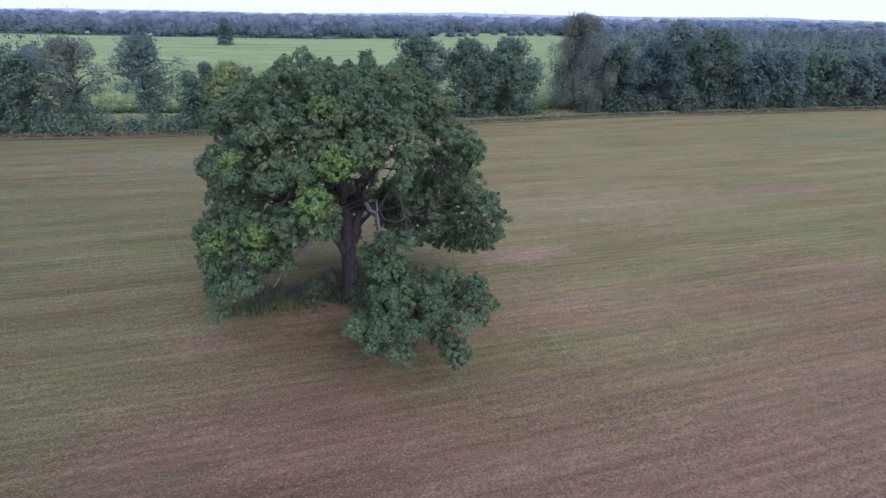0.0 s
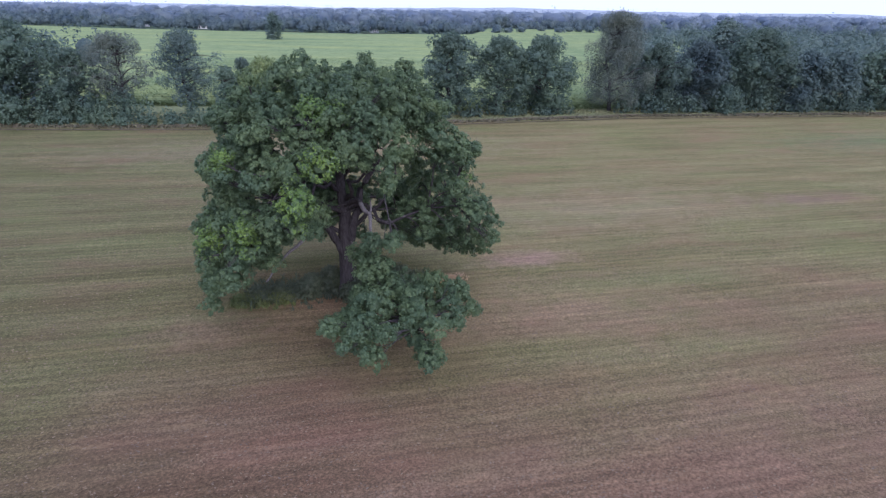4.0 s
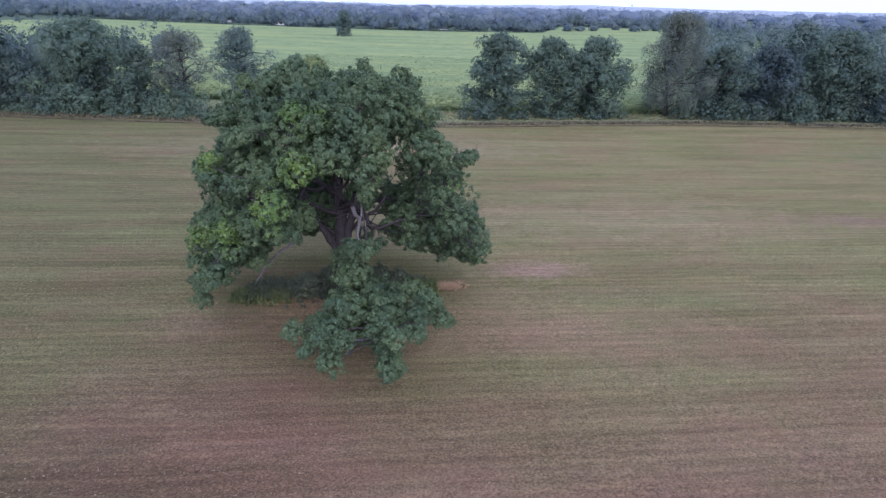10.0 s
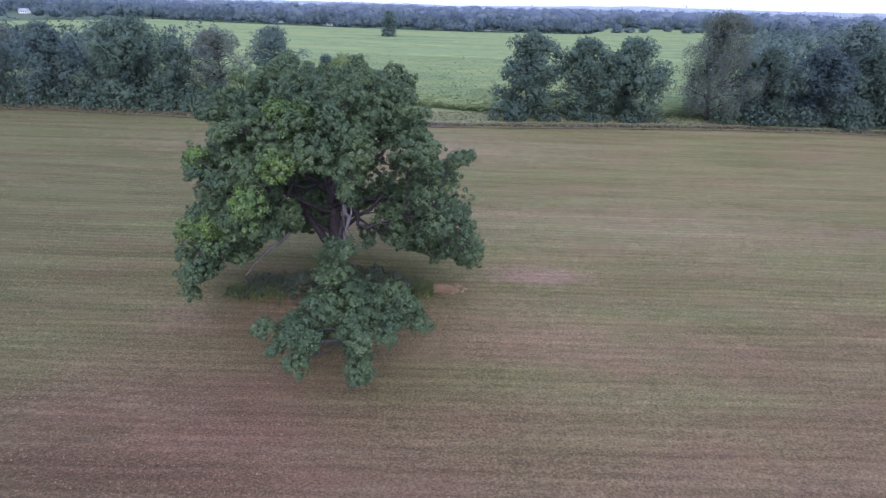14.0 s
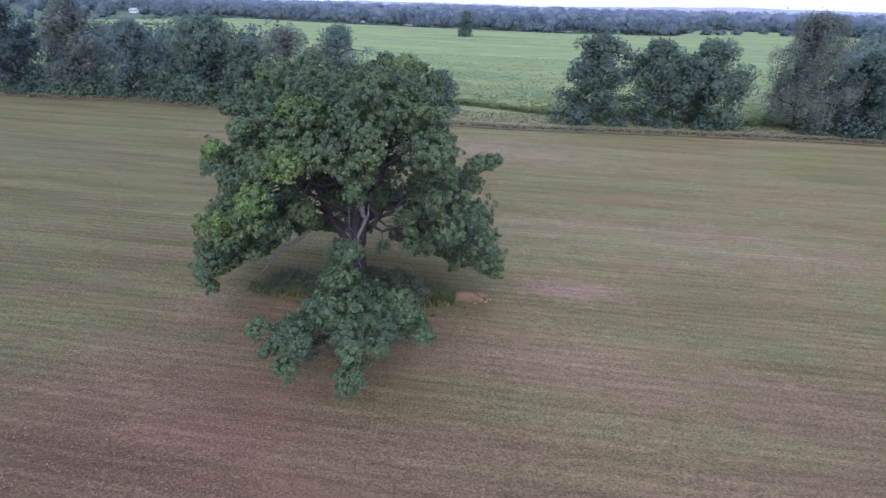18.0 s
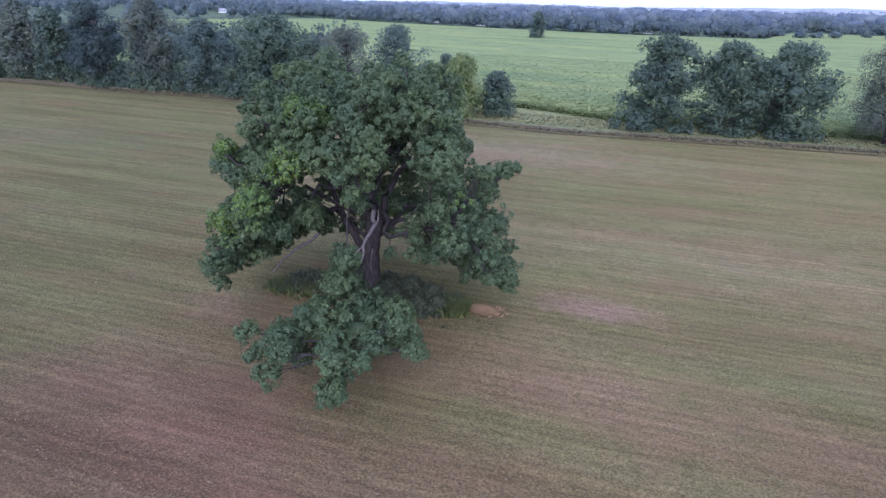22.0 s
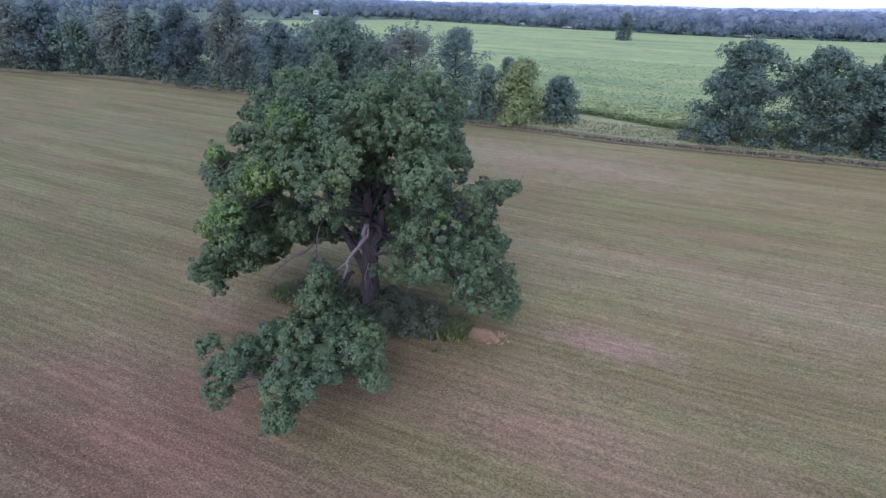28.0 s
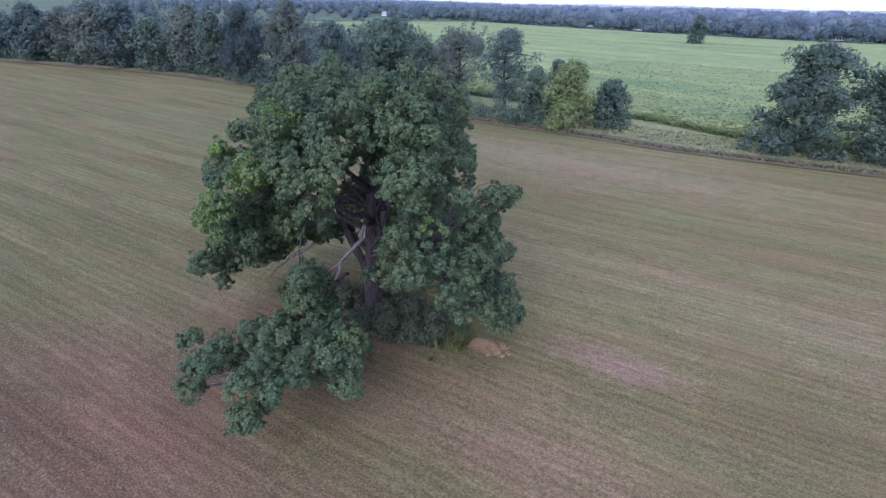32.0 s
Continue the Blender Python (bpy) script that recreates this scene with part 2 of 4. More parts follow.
    col = mixed(m, 0.38, col, ramp(m, line.outputs["Fac"], [(0.2, (0.85, 0.85, 0.84)), (0.8, (1.15, 1.14, 1.12))]), 'MULTIPLY')
    comb = noise_at(m, mapped(m, ROWS_DIR, (0.09, 1.0, 1.0), (3, 5, 0)), 2.6, 4.0, 0.75)
    col = mixed(m, 0.42, col, ramp(m, comb, [(0.36, (0.74, 0.75, 0.74)), (0.52, (1.0, 1.0, 1.0)), (0.66, (1.32, 1.28, 1.22))]), 'MULTIPLY')
    wire(m, col, b.inputs["Base Color"])
    bump(m, clods, 1.0, 0.16)
    return m


field_mat = field_material()


def grass_material(name, stops, scale=1.2):
    m = material(name, stops[0][1], 0.95, 0.1)
    p = mapped(m)
    f = noise_at(m, p, scale, 6.0, 0.65)
    wide = noise_at(m, p, scale * 0.08, 3.0)
    col = ramp(m, f, stops)
    col = mixed(m, 0.7, col, ramp(m, wide, [(0.3, (0.75, 0.8, 0.75)), (0.7, (1.2, 1.15, 1.1))]), 'MULTIPLY')
    wire(m, col, m.node_tree.nodes["Principled BSDF"].inputs["Base Color"])
    bump(m, f, 0.8, 0.2)
    return m


verge_mat = grass_material("rough_verge_grass", [(0.3, (0.105, 0.125, 0.060)), (0.5, (0.168, 0.186, 0.090)), (0.7, (0.240, 0.242, 0.125))])
bank_mat = grass_material("dry_bank_earth", [(0.3, (0.085, 0.068, 0.053)), (0.55, (0.13, 0.108, 0.077)), (0.75, (0.165, 0.152, 0.092))], 2.0)
meadow_mat = grass_material("far_meadow", [(0.3, (0.065, 0.095, 0.065)), (0.7, (0.11, 0.145, 0.09))], 0.2)


def corn_material():
    m = material("corn_canopy", (0.15, 0.24, 0.09), 1.0, 0.0)
    rows = mapped(m, CORN_DIR, (0.12, 1.0, 1.0))
    f = noise_at(m, rows, 1.35, 4.0, 0.6)
    wide = noise_at(m, mapped(m, CORN_DIR, (0.25, 1, 1)), 0.05, 4.0, 0.6)
    col = ramp(m, f, [(0.36, (0.138, 0.182, 0.088)), (0.5, (0.205, 0.252, 0.120)), (0.64, (0.262, 0.308, 0.150))])
    col = mixed(m, 0.8, col, ramp(m, wide, [(0.32, (0.74, 0.82, 0.86)), (0.5, (1.0, 1.0, 1.0)), (0.68, (1.25, 1.15, 0.98))]), 'MULTIPLY')
    wire(m, col, m.node_tree.nodes["Principled BSDF"].inputs["Base Color"])
    bump(m, f, 0.6, 0.3)
    return m


CORN_DIR = radians(12.0)
corn_mat = corn_material()


# ---- shared mesh code ----
def mesh_of(name, verts, faces, mat, smooth=False):
    """A mesh from two arrays: points, and faces of one size."""
    verts, faces = np.asarray(verts, dtype=np.float32), np.asarray(faces, dtype=np.int32)
    me = bpy.data.meshes.new(name)
    n, k = faces.shape
    me.vertices.add(len(verts))
    me.vertices.foreach_set("co", verts.ravel())
    me.loops.add(n * k)
    me.loops.foreach_set("vertex_index", faces.ravel())
    me.polygons.add(n)
    me.polygons.foreach_set("loop_start", np.arange(0, n * k, k, dtype=np.int32))
    me.polygons.foreach_set("loop_total", np.full(n, k, dtype=np.int32))
    if smooth:
        me.polygons.foreach_set("use_smooth", np.ones(n, dtype=bool))
    me.update(calc_edges=True)
    me.materials.append(mat)
    return me


def child(name, mesh, parent, label=""):
    ob = new(name, mesh)
    ob.parent = parent
    return tagged(ob, label)


def tube(path, radii, sides=8, rough=0.08, rng=None):
    """Points and quads of a tapering limb along a path, with uneven rings."""
    path, radii = np.asarray(path, float), np.asarray(radii, float)
    tang = np.gradient(path, axis=0)
    tang /= np.linalg.norm(tang, axis=1)[:, None] + 1e-9
    ref = np.where(np.abs(tang[:, 2:3]) > 0.9, [[1.0, 0, 0]], [[0, 0, 1.0]])
    a = np.cross(tang, ref)
    a /= np.linalg.norm(a, axis=1)[:, None]
    c = np.cross(tang, a)
    ang = np.arange(sides) * 2 * np.pi / sides
    ring = np.cos(ang)[None, :, None] * a[:, None] + np.sin(ang)[None, :, None] * c[:, None]
    wob = 1 + (rng.uniform(-rough, rough, (len(path), sides)) if rng is not None else 0)
    v = path[:, None] + ring * (radii[:, None] * wob)[..., None]
    n = len(path)
    i = np.arange((n - 1) * sides)
    r, s = i // sides, i % sides
    f = np.stack([r * sides + s, r * sides + (s + 1) % sides, (r + 1) * sides + (s + 1) % sides, (r + 1) * sides + s], 1)
    return v.reshape(-1, 3), f


def joined(pieces):
    vs, fs, at = [], [], 0
    for v, f in pieces:
        vs.append(v)
        fs.append(f + at)
        at += len(v)
    return np.concatenate(vs), np.concatenate(fs)


def bend(a, b, rng, steps=8, sag=0.0, wander=0.06):
    """A limb's crooked way from a to b."""
    a, b = np.asarray(a, float), np.asarray(b, float)
    s = np.linspace(0, 1, steps)[:, None]
    p = a + (b - a) * s
    length = np.linalg.norm(b - a)
    w = np.cumsum(rng.normal(0, wander * length / steps ** 0.5, (steps, 3)), 0)
    p += w * np.sin(np.pi * s)
    p[:, 2] += sag * np.sin(np.pi * s[:, 0])
    return p


def small_leaves(centres, normals, size, rng, spread=0.45):
    """One pointed triangular leaf at each centre, for trees farther off."""
    n = len(centres)
    nrm = normals + rng.normal(0, spread, (n, 3))
    nrm /= np.linalg.norm(nrm, axis=1)[:, None] + 1e-9
    d = rng.normal(0, 1, (n, 3))
    d -= nrm * (d * nrm).sum(1)[:, None]
    d /= np.linalg.norm(d, axis=1)[:, None] + 1e-9
    e = np.cross(nrm, d)
    L = (size * rng.uniform(0.6, 1.4, n))[:, None]
    w = L * rng.uniform(0.35, 0.6, n)[:, None]
    v = np.stack([centres + d * L * 0.6, centres - d * L * 0.4 + e * w, centres - d * L * 0.4 - e * w], 1)
    return v.reshape(-1, 3), np.arange(3 * n).reshape(-1, 3)


bm = bmesh.new()
bmesh.ops.create_icosphere(bm, subdivisions=1, radius=1.0)
BALL = np.array([q.co[:] for q in bm.verts])
BALL_F = np.array([[q.index for q in fc.verts] for fc in bm.faces])
bm.free()
bm = bmesh.new()
bmesh.ops.create_icosphere(bm, subdivisions=2, radius=1.0)
DOME = np.array([q.co[:] for q in bm.verts])
DOME_F = np.array([[q.index for q in fc.verts] for fc in bm.faces])
bm.free()


def heart(c, r, rng, flat=0.8):
    """The close inner twigs and leaves of one mass of foliage: a ragged closed lump."""
    return np.asarray(c) + BALL * (r * rng.uniform(0.45, 1.15, (len(BALL), 1))) * [1, 1, flat], BALL_F


def florets(c, r, rng, per, floret, flat=0.86, density=1.0):
    """Leaf centres and normals of one bough end: rounded tufts set close over a lumpy mass, each a dome of leaves."""
    n = max(5, int(density * 2.6 * (r * 0.9 / floret) ** 2) + 3)
    k = np.arange(n) + rng.uniform(0, 1)
    z = 1 - 1.82 * (k / n)
    a = k * 2.39996 + rng.uniform(0, 6)
    q = np.sqrt(np.maximum(0, 1 - z * z))
    d = np.stack([q * np.cos(a), q * np.sin(a), z], 1) + rng.normal(0, 0.14, (n, 3))
    d /= np.linalg.norm(d, axis=1)[:, None]
    uneven = 1 + 0.16 * np.sin(d @ rng.normal(0, 3.0, (3, 1)) + rng.uniform(0, 6))[:, 0]
    mid = np.asarray(c) + d * (r * 0.86 * uneven * rng.uniform(0.66, 1.16, n))[:, None] * [1, 1, flat]
    own = floret * rng.uniform(0.55, 1.45, n)
    off = rng.normal(0, 1, (n, per, 3)) + (d * 0.75 + [0, 0, 0.35])[:, None]
    off /= np.linalg.norm(off, axis=2)[..., None] + 1e-9
    p = mid[:, None] + off * (own[:, None] * (0.3 + 0.75 * rng.random((n, per)) ** 0.6 + 0.35 * (rng.random((n, per)) > 0.9)))[..., None] * rng.uniform(0.7, 1.2, (n, 1, 3))
    nn = off + d[:, None] * 0.55 + [0, 0, 0.4]
    return p.reshape(-1, 3), nn.reshape(-1, 3)


# ---- ground ----
OAK = (-6.7, 36.7)


def ground(x, y):
    p = -0.0104 * (x + 6.5) - 0.0107 * (y - 37)
    return 2.2 * np.tanh(p / 2.2)


def edge(x):
    """The far boundary of the mown field."""
    return np.interp(x, [-600, -330, -200, -162, -138, -114, -92, -74, -50, -36, -17, 10, 36, 72, 120, 300, 900],
                     [-260, -60, 35, 57, 69, 75.5, 84.5, 88, 93.6, 98.5, 103.6, 115.5, 126, 136, 148.5, 190, 330])


def sheet(name, xs, offsets, z_of, mat, label, category):
    """A strip of land between two offsets from the field's boundary."""
    X = np.repeat(np.asarray(xs)[:, None], len(offsets), 1)
    Y = edge(X) + np.asarray(offsets)[None, :]
    Z = z_of(X, Y, np.asarray(offsets)[None, :])
    v = np.stack([X, Y, Z], 2).reshape(-1, 3)
    r, c = len(xs), len(offsets)
    i = (np.arange(r - 1)[:, None] * c + np.arange(c - 1)[None, :]).ravel()
    f = np.stack([i, i + c, i + c + 1, i + 1], 1)
    return tagged(new(name, mesh_of(name, v, f, mat, True)), label, category, kind="structure")


rng = np.random.default_rng(11)
rad = np.concatenate([np.linspace(0, 80, 41), np.geomspace(84, 4500, 46)])
ang = np.linspace(0, 2 * np.pi, 97)
RR, AA = np.meshgrid(rad, ang, indexing="ij")
GX, GY = 0 + RR * np.cos(AA), 45 + RR * np.sin(AA)
GZ = ground(GX, GY) - 1.5 * (GY > edge(GX) + 66) + 0.04 * np.sin(GX * 0.31 + GY * 0.2) * np.sin(GY * 0.23)
gv = np.stack([GX, GY, GZ], 2).reshape(-1, 3)
i = (np.arange(len(rad) - 1)[:, None] * len(ang) + np.arange(len(ang) - 1)[None, :]).ravel()
gf = np.stack([i, i + len(ang), i + len(ang) + 1, i + 1], 1)
tagged(new("ground", mesh_of("ground", gv, gf, field_mat, True)), "mown hay field in tan and olive swaths", "field", kind="structure")

xs_all = np.linspace(-520, 520, 261)
bump_row = rng.normal(0, 0.04, (len(xs_all), 40))


def bank_z(X, Y, off):
    return ground(X, Y) + 0.06 + 0.28 * np.exp(-((off - 3.0) / 1.8) ** 2) - 0.3 * np.exp(-((off - 0.4) / 0.8) ** 2) * (off > -1.5) + bump_row[:, :X.shape[1]] * (off > 0.5)


sheet("verge", xs_all, [-1.2, -0.6, 0, 0.5, 1.2, 2, 3, 4, 5.5, 7, 9, 12, 16, 22, 30, 40, 60], bank_z, verge_mat, "rough grass verge and low bank beside the field", "verge")
sheet("bank", xs_all, [-1.6, -1.0, -0.4, 0.2, 0.8, 1.5, 2.3], lambda X, Y, o: bank_z(X, Y, o) + 0.05, bank_mat, "strip of bare dry earth along the field edge", "bank")


sheet("meadow", np.concatenate([np.linspace(-3600, -560, 20), np.linspace(-540, 540, 55), np.linspace(560, 3600, 20)]), [58, 75, 100, 140, 200, 300, 450, 700, 1100, 1800, 3200],
      lambda X, Y, o: ground(X, Y) + 0.05, meadow_mat, "green meadow between the far woods", "meadow")


def corn_front(x):
    return edge(x) + np.interp(x, [-200, -60, -30, -10, 40, 200], [30, 26, 22, 15, 12, 40])


CORN_X = np.concatenate([np.linspace(-420, -120, 61), np.linspace(-116, 60, 89), np.linspace(66, 200, 28)])
CORN_BACK = np.interp(CORN_X, [-420, -300, -100, -14, 0, 120, 150, 200], [470, 470, 480, 520, 690, 700, 500, 420])
sv = np.linspace(0, 1, 120) ** 1.6
CX = np.repeat(CORN_X[:, None], 120, 1)
front = np.where(CORN_X > 62, np.interp(CORN_X, [62, 200], [330, 400]), corn_front(CORN_X))
CY = front[:, None] + (CORN_BACK - front)[:, None] * sv[None, :]
CZ = ground(CX, CY) + (1.75 + rng.normal(0, 0.04, CX.shape)) * np.clip((CY - front[:, None]) / 4.5, 0, 1)
CZ[:, 0] = ground(CX[:, 0], CY[:, 0])
CZ[0], CZ[-1], CZ[:, -1] = ground(CX[0], CY[0]), ground(CX[-1], CY[-1]), ground(CX[:, -1], CY[:, -1])
cv = np.stack([CX, CY, CZ], 2).reshape(-1, 3)
i = (np.arange(CX.shape[0] - 1)[:, None] * 120 + np.arange(119)[None, :]).ravel()
cf = np.stack([i, i + 120, i + 121, i + 1], 1)
tagged(new("corn_field", mesh_of("corn_field", cv, cf, corn_mat, True)), "tall green corn crop standing in close rows", "corn", kind="stuff")


# ---- the oak ----
oak = tagged(new("oak_tree"), "large lone oak with dark green crown in mown field", "tree")
oak.location = (0, 0, 0)
orng = np.random.default_rng(5)
BASE = np.array([OAK[0], OAK[1], -0.1])
FORK = np.array([-6.75, 36.75, 4.6])
HEAD = np.array([-6.9, 36.9, 8.2])
CROWN_TOP = np.array([-7.0, 37.4, 13.0])
tp = np.array([BASE, BASE + [0, 0, 0.35], BASE + [0.02, 0, 1.0], BASE + [0, 0.02, 2.4], FORK, (FORK + HEAD) / 2 + [0.15, 0, 0], HEAD, (HEAD + CROWN_TOP) / 2 + [-0.2, 0.2, 0], CROWN_TOP])
tv, tf = tube(tp, [1.1, 0.8, 0.66, 0.60, 0.52, 0.40, 0.34, 0.24, 0.10], 14, 0.07, orng)
oak_trunk = child("trunk", mesh_of("trunk", tv, tf, bark, True), oak, "thick grey-brown furrowed trunk")

for stem in ([(-6.8, 36.6, 3.2), (-7.4, 36.2, 4.8), (-8.2, 35.9, 6.2), (-8.9, 35.5, 8.6), (-9.6, 35.0, 11.5)],
             [(-6.5, 36.75, 4.0), (-6.0, 36.8, 6.2), (-5.5, 36.9, 8.4), (-4.4, 36.8, 10.2), (-2.6, 36.4, 11.6)]):
    way_ = np.concatenate([bend(p, q, orng, 4, 0, 0.05)[:-1] for p, q in zip(np.array(stem), np.array(stem)[1:])] + [np.array(stem)[-1:]])
    tv, tf = tube(way_, np.linspace(0.34, 0.11, len(way_)), 11, 0.09, orng)
    child("limb", mesh_of("limb", tv, tf, bark, True), oak, "steep forked stem")

LIME = [np.array(p) for p in ((-5.8, 31.1, 14.6, 1.0), (-6.7, 30.6, 15.1, 0.8), (-5.7, 28.5, 12.2, 1.1), (-6.6, 26.8, 10.7, 1.3), (-10.3, 27.7, 8.4, 1.1), (-13.2, 29.3, 7.2, 1.0), (2.2, 34.2, 11.0, 0.8), (-11.7, 29.4, 12.3, 0.8))]


def bough(lobes, root, sag=0.0, thick=0.32, way=()):
    """One bough: its limb with side branches to each mass of foliage, and the leaves. way: places that the limb passes."""
    lobes = np.array(lobes)
    mid = lobes[:, :3].mean(0)
    root = np.asarray(root, float)
    stops = [root, *[np.array(q) for q in way], root + (mid - root) * 1.05] if not way else [root, *[np.array(q) for q in way]]
    main = np.concatenate([bend(p, q, orng, 10 if not way else 5, sag + 0.7 if not way else sag, 0.13 if not way else 0.06)[:None if q is stops[-1] else -1] for p, q in zip(stops, stops[1:])])
    pieces = [tube(main, thick * np.linspace(1, 0, len(main)) ** 0.7 * 0.58 + 0.025, 9, 0.09, orng)]
    pts, nrm, lpts, lnrm, hearts = [], [], [], [], []
    for x, y, z, r in lobes:
        c = np.array([x, y, z])
        k = np.argmin(np.linalg.norm(main[2:] - c, axis=1) + np.linspace(0.8, 0, len(main) - 2)) + 1
        side = bend(main[k], c + [0, 0, -0.2 * r], orng, 7, 0.12, 0.07)
        pieces.append(tube(side, np.linspace(0.035 + 0.03 * r, 0.02, 7), 5, 0.1, orng))
        for _ in range(3):
            tip = c + orng.normal(0, 0.55, 3) * r
            pieces.append(tube(bend(side[4], tip, orng, 5, 0, 0.08), np.linspace(0.03, 0.008, 5), 4, 0.1, orng))
        thin = 0.55 if x > -3.5 and z < 11 and 31 < y < 40 else 0.75 if y > 40 else 1.0
        p, n = florets(c, r, orng, 60, 0.225, 0.86, thin)
        hearts.append(heart(c, r * (0.5 if thin == 1 else 0.25), orng))
        near = np.min([np.linalg.norm(p - q[:3], axis=1) / q[3] for q in LIME], axis=0)
        young = near < 0.3 + 1.15 * orng.random(len(p))
        for got, here in ((pts, ~young), (lpts, young)):
            got.append(p[here])
        nrm.append(n[~young])
        lnrm.append(n[young])
    for _ in range(8):
        k = orng.integers(len(main) // 2, len(main))
        c = main[k] + orng.normal(0, 0.6, 3)
        if math.hypot(c[0] - OAK[0], c[1] - OAK[1]) < 4.5 or not 3.4 < c[2] < 14:
            continue
        pieces.append(tube(bend(main[k], c, orng, 5, 0, 0.08), np.linspace(0.035, 0.01, 5), 4, 0.1, orng))
        p, n = florets(c, orng.uniform(0.3, 0.5), orng, 50, 0.22)
        pts.append(p)
        nrm.append(n)
    v, f = joined(pieces)
    child("limb", mesh_of("limb", v, f, bark, True), oak)
    own = oak
    for ps, ns, mat, nm, lab in ((pts, nrm, oak_leaf, "crown", ""), (lpts, lnrm, lime_leaf, "young_foliage", "bright lime-green young leaves")):
        if sum(len(q) for q in ps):
            ps, ns = np.concatenate(ps), np.concatenate(ns)
            keep = ps[:, 2] > 0.25
            v, f = small_leaves(ps[keep], ns[keep], 0.118, orng, 0.6)
            if nm == "crown":
                v, f = joined([(v, f), *hearts])
            own = child(nm, mesh_of(nm, v, f, mat), oak if nm == "crown" else own, lab)


bough([
       (-10.0, 38.8, 14.1, 1.7), (-11.5, 34.6, 13.8, 1.7), (-13.2, 36.2, 11.5, 1.7), (-8.5, 36.3, 14.8, 1.7), (-12.1, 32.9, 11.8, 1.4), (-12.5, 38.5, 12.8, 1.4),
       (-13.5, 38.7, 10.0, 1.4), (-14.2, 34.0, 10.4, 1.1), (-12.0, 36.9, 14.8, 1.1), (-9.8, 34.5, 16.1, 1.1), (-14.0, 35.0, 13.6, 0.9), (-11.8, 40.4, 13.5, 0.9),
       (-14.4, 36.6, 13.7, 0.9), (-12.4, 32.4, 14.2, 0.6), (-15.5, 36.7, 10.9, 0.6), (-10.1, 36.5, 16.8, 0.6), (-14.1, 32.1, 10.9, 0.6), (-13.5, 32.9, 13.9, 0.6),
       (-11.9, 34.6, 16.1, 0.6), (-14.6, 38.2, 11.9, 0.6), (-11.8, 32.9, 15.4, 0.6), (-10.7, 37.5, 16.1, 0.6), (-15.6, 35.2, 10.6, 0.6), (-15.3, 37.1, 12.4, 0.6),
       (-14.0, 39.7, 11.9, 0.6)], HEAD, 0.2, 0.30)
bough([
       (-13.7, 36.1, 5.2, 1.7), (-14.4, 36.4, 9.0, 1.7), (-16.0, 35.9, 3.9, 1.4), (-14.8, 33.6, 4.9, 1.4), (-14.5, 33.4, 7.3, 1.1), (-11.4, 36.9, 5.3, 0.9),
       (-14.5, 31.9, 3.4, 0.9), (-12.7, 33.8, 5.3, 0.9), (-16.1, 36.8, 5.3, 0.9), (-15.4, 38.6, 5.7, 0.6), (-15.8, 33.8, 2.6, 0.6), (-15.8, 34.6, 6.3, 0.6),
       (-17.4, 36.9, 2.3, 0.6), (-15.8, 37.3, 7.4, 0.6), (-14.3, 31.7, 7.7, 0.6), (-17.4, 37.1, 4.7, 0.6), (-16.5, 37.2, 9.9, 0.6), (-13.1, 33.0, 3.9, 0.6),
       (-15.3, 37.7, 3.0, 0.6), (-15.2, 32.3, 6.8, 0.6)], FORK + [-0.2, 0, 0.4], 0.8, 0.24)
bough([
       (-9.7, 30.9, 11.7, 1.5), (-6.9, 31.1, 8.5, 1.0), (-12.7, 32.5, 9.0, 1.7), (-10.0, 31.3, 7.1, 1.7), (-13.1, 31.4, 5.7, 1.7), (-8.4, 28.3, 8.9, 1.4),
       (-11.3, 29.5, 6.3, 1.4), (-12.5, 30.5, 11.2, 1.1), (-10.8, 29.4, 8.6, 1.1), (-10.0, 28.0, 7.2, 0.9), (-12.1, 27.9, 5.1, 0.9), (-12.5, 30.0, 8.0, 0.9),
       (-10.8, 27.2, 5.9, 0.9), (-13.4, 29.6, 4.0, 0.9), (-10.6, 31.1, 5.2, 0.6), (-9.7, 28.3, 11.3, 0.6), (-13.4, 29.0, 5.7, 0.6), (-9.2, 29.2, 6.0, 0.6),
       (-6.3, 28.4, 8.5, 0.6), (-11.5, 29.0, 11.4, 0.6), (-10.8, 32.5, 5.4, 0.6), (-6.6, 27.1, 9.1, 0.6), (-13.5, 29.0, 2.9, 0.6)], FORK + [-0.1, -0.2, 2.2], 0.2, 0.24)
bough([
       (-4.5, 30.4, 12.8, 1.7), (-9.6, 32.6, 14.3, 1.7), (-5.1, 33.5, 15.0, 1.7), (-7.1, 31.0, 13.5, 1.7), (-7.5, 28.9, 11.9, 1.1), (-7.3, 34.4, 16.3, 1.1),
       (-7.2, 32.2, 15.8, 0.9), (-3.7, 31.5, 14.6, 0.9), (-5.2, 31.2, 15.5, 0.6), (-2.7, 32.8, 15.8, 0.6), (-8.7, 33.2, 16.7, 0.6), (-9.3, 29.7, 13.8, 0.6),
       (-11.3, 31.4, 13.3, 0.6), (-10.3, 30.3, 13.4, 0.6), (-5.9, 28.6, 12.9, 0.6), (-8.6, 35.6, 17.2, 0.6), (-5.2, 30.1, 14.6, 0.6)], HEAD + [0, -0.1, 1.2], 0.2, 0.30)
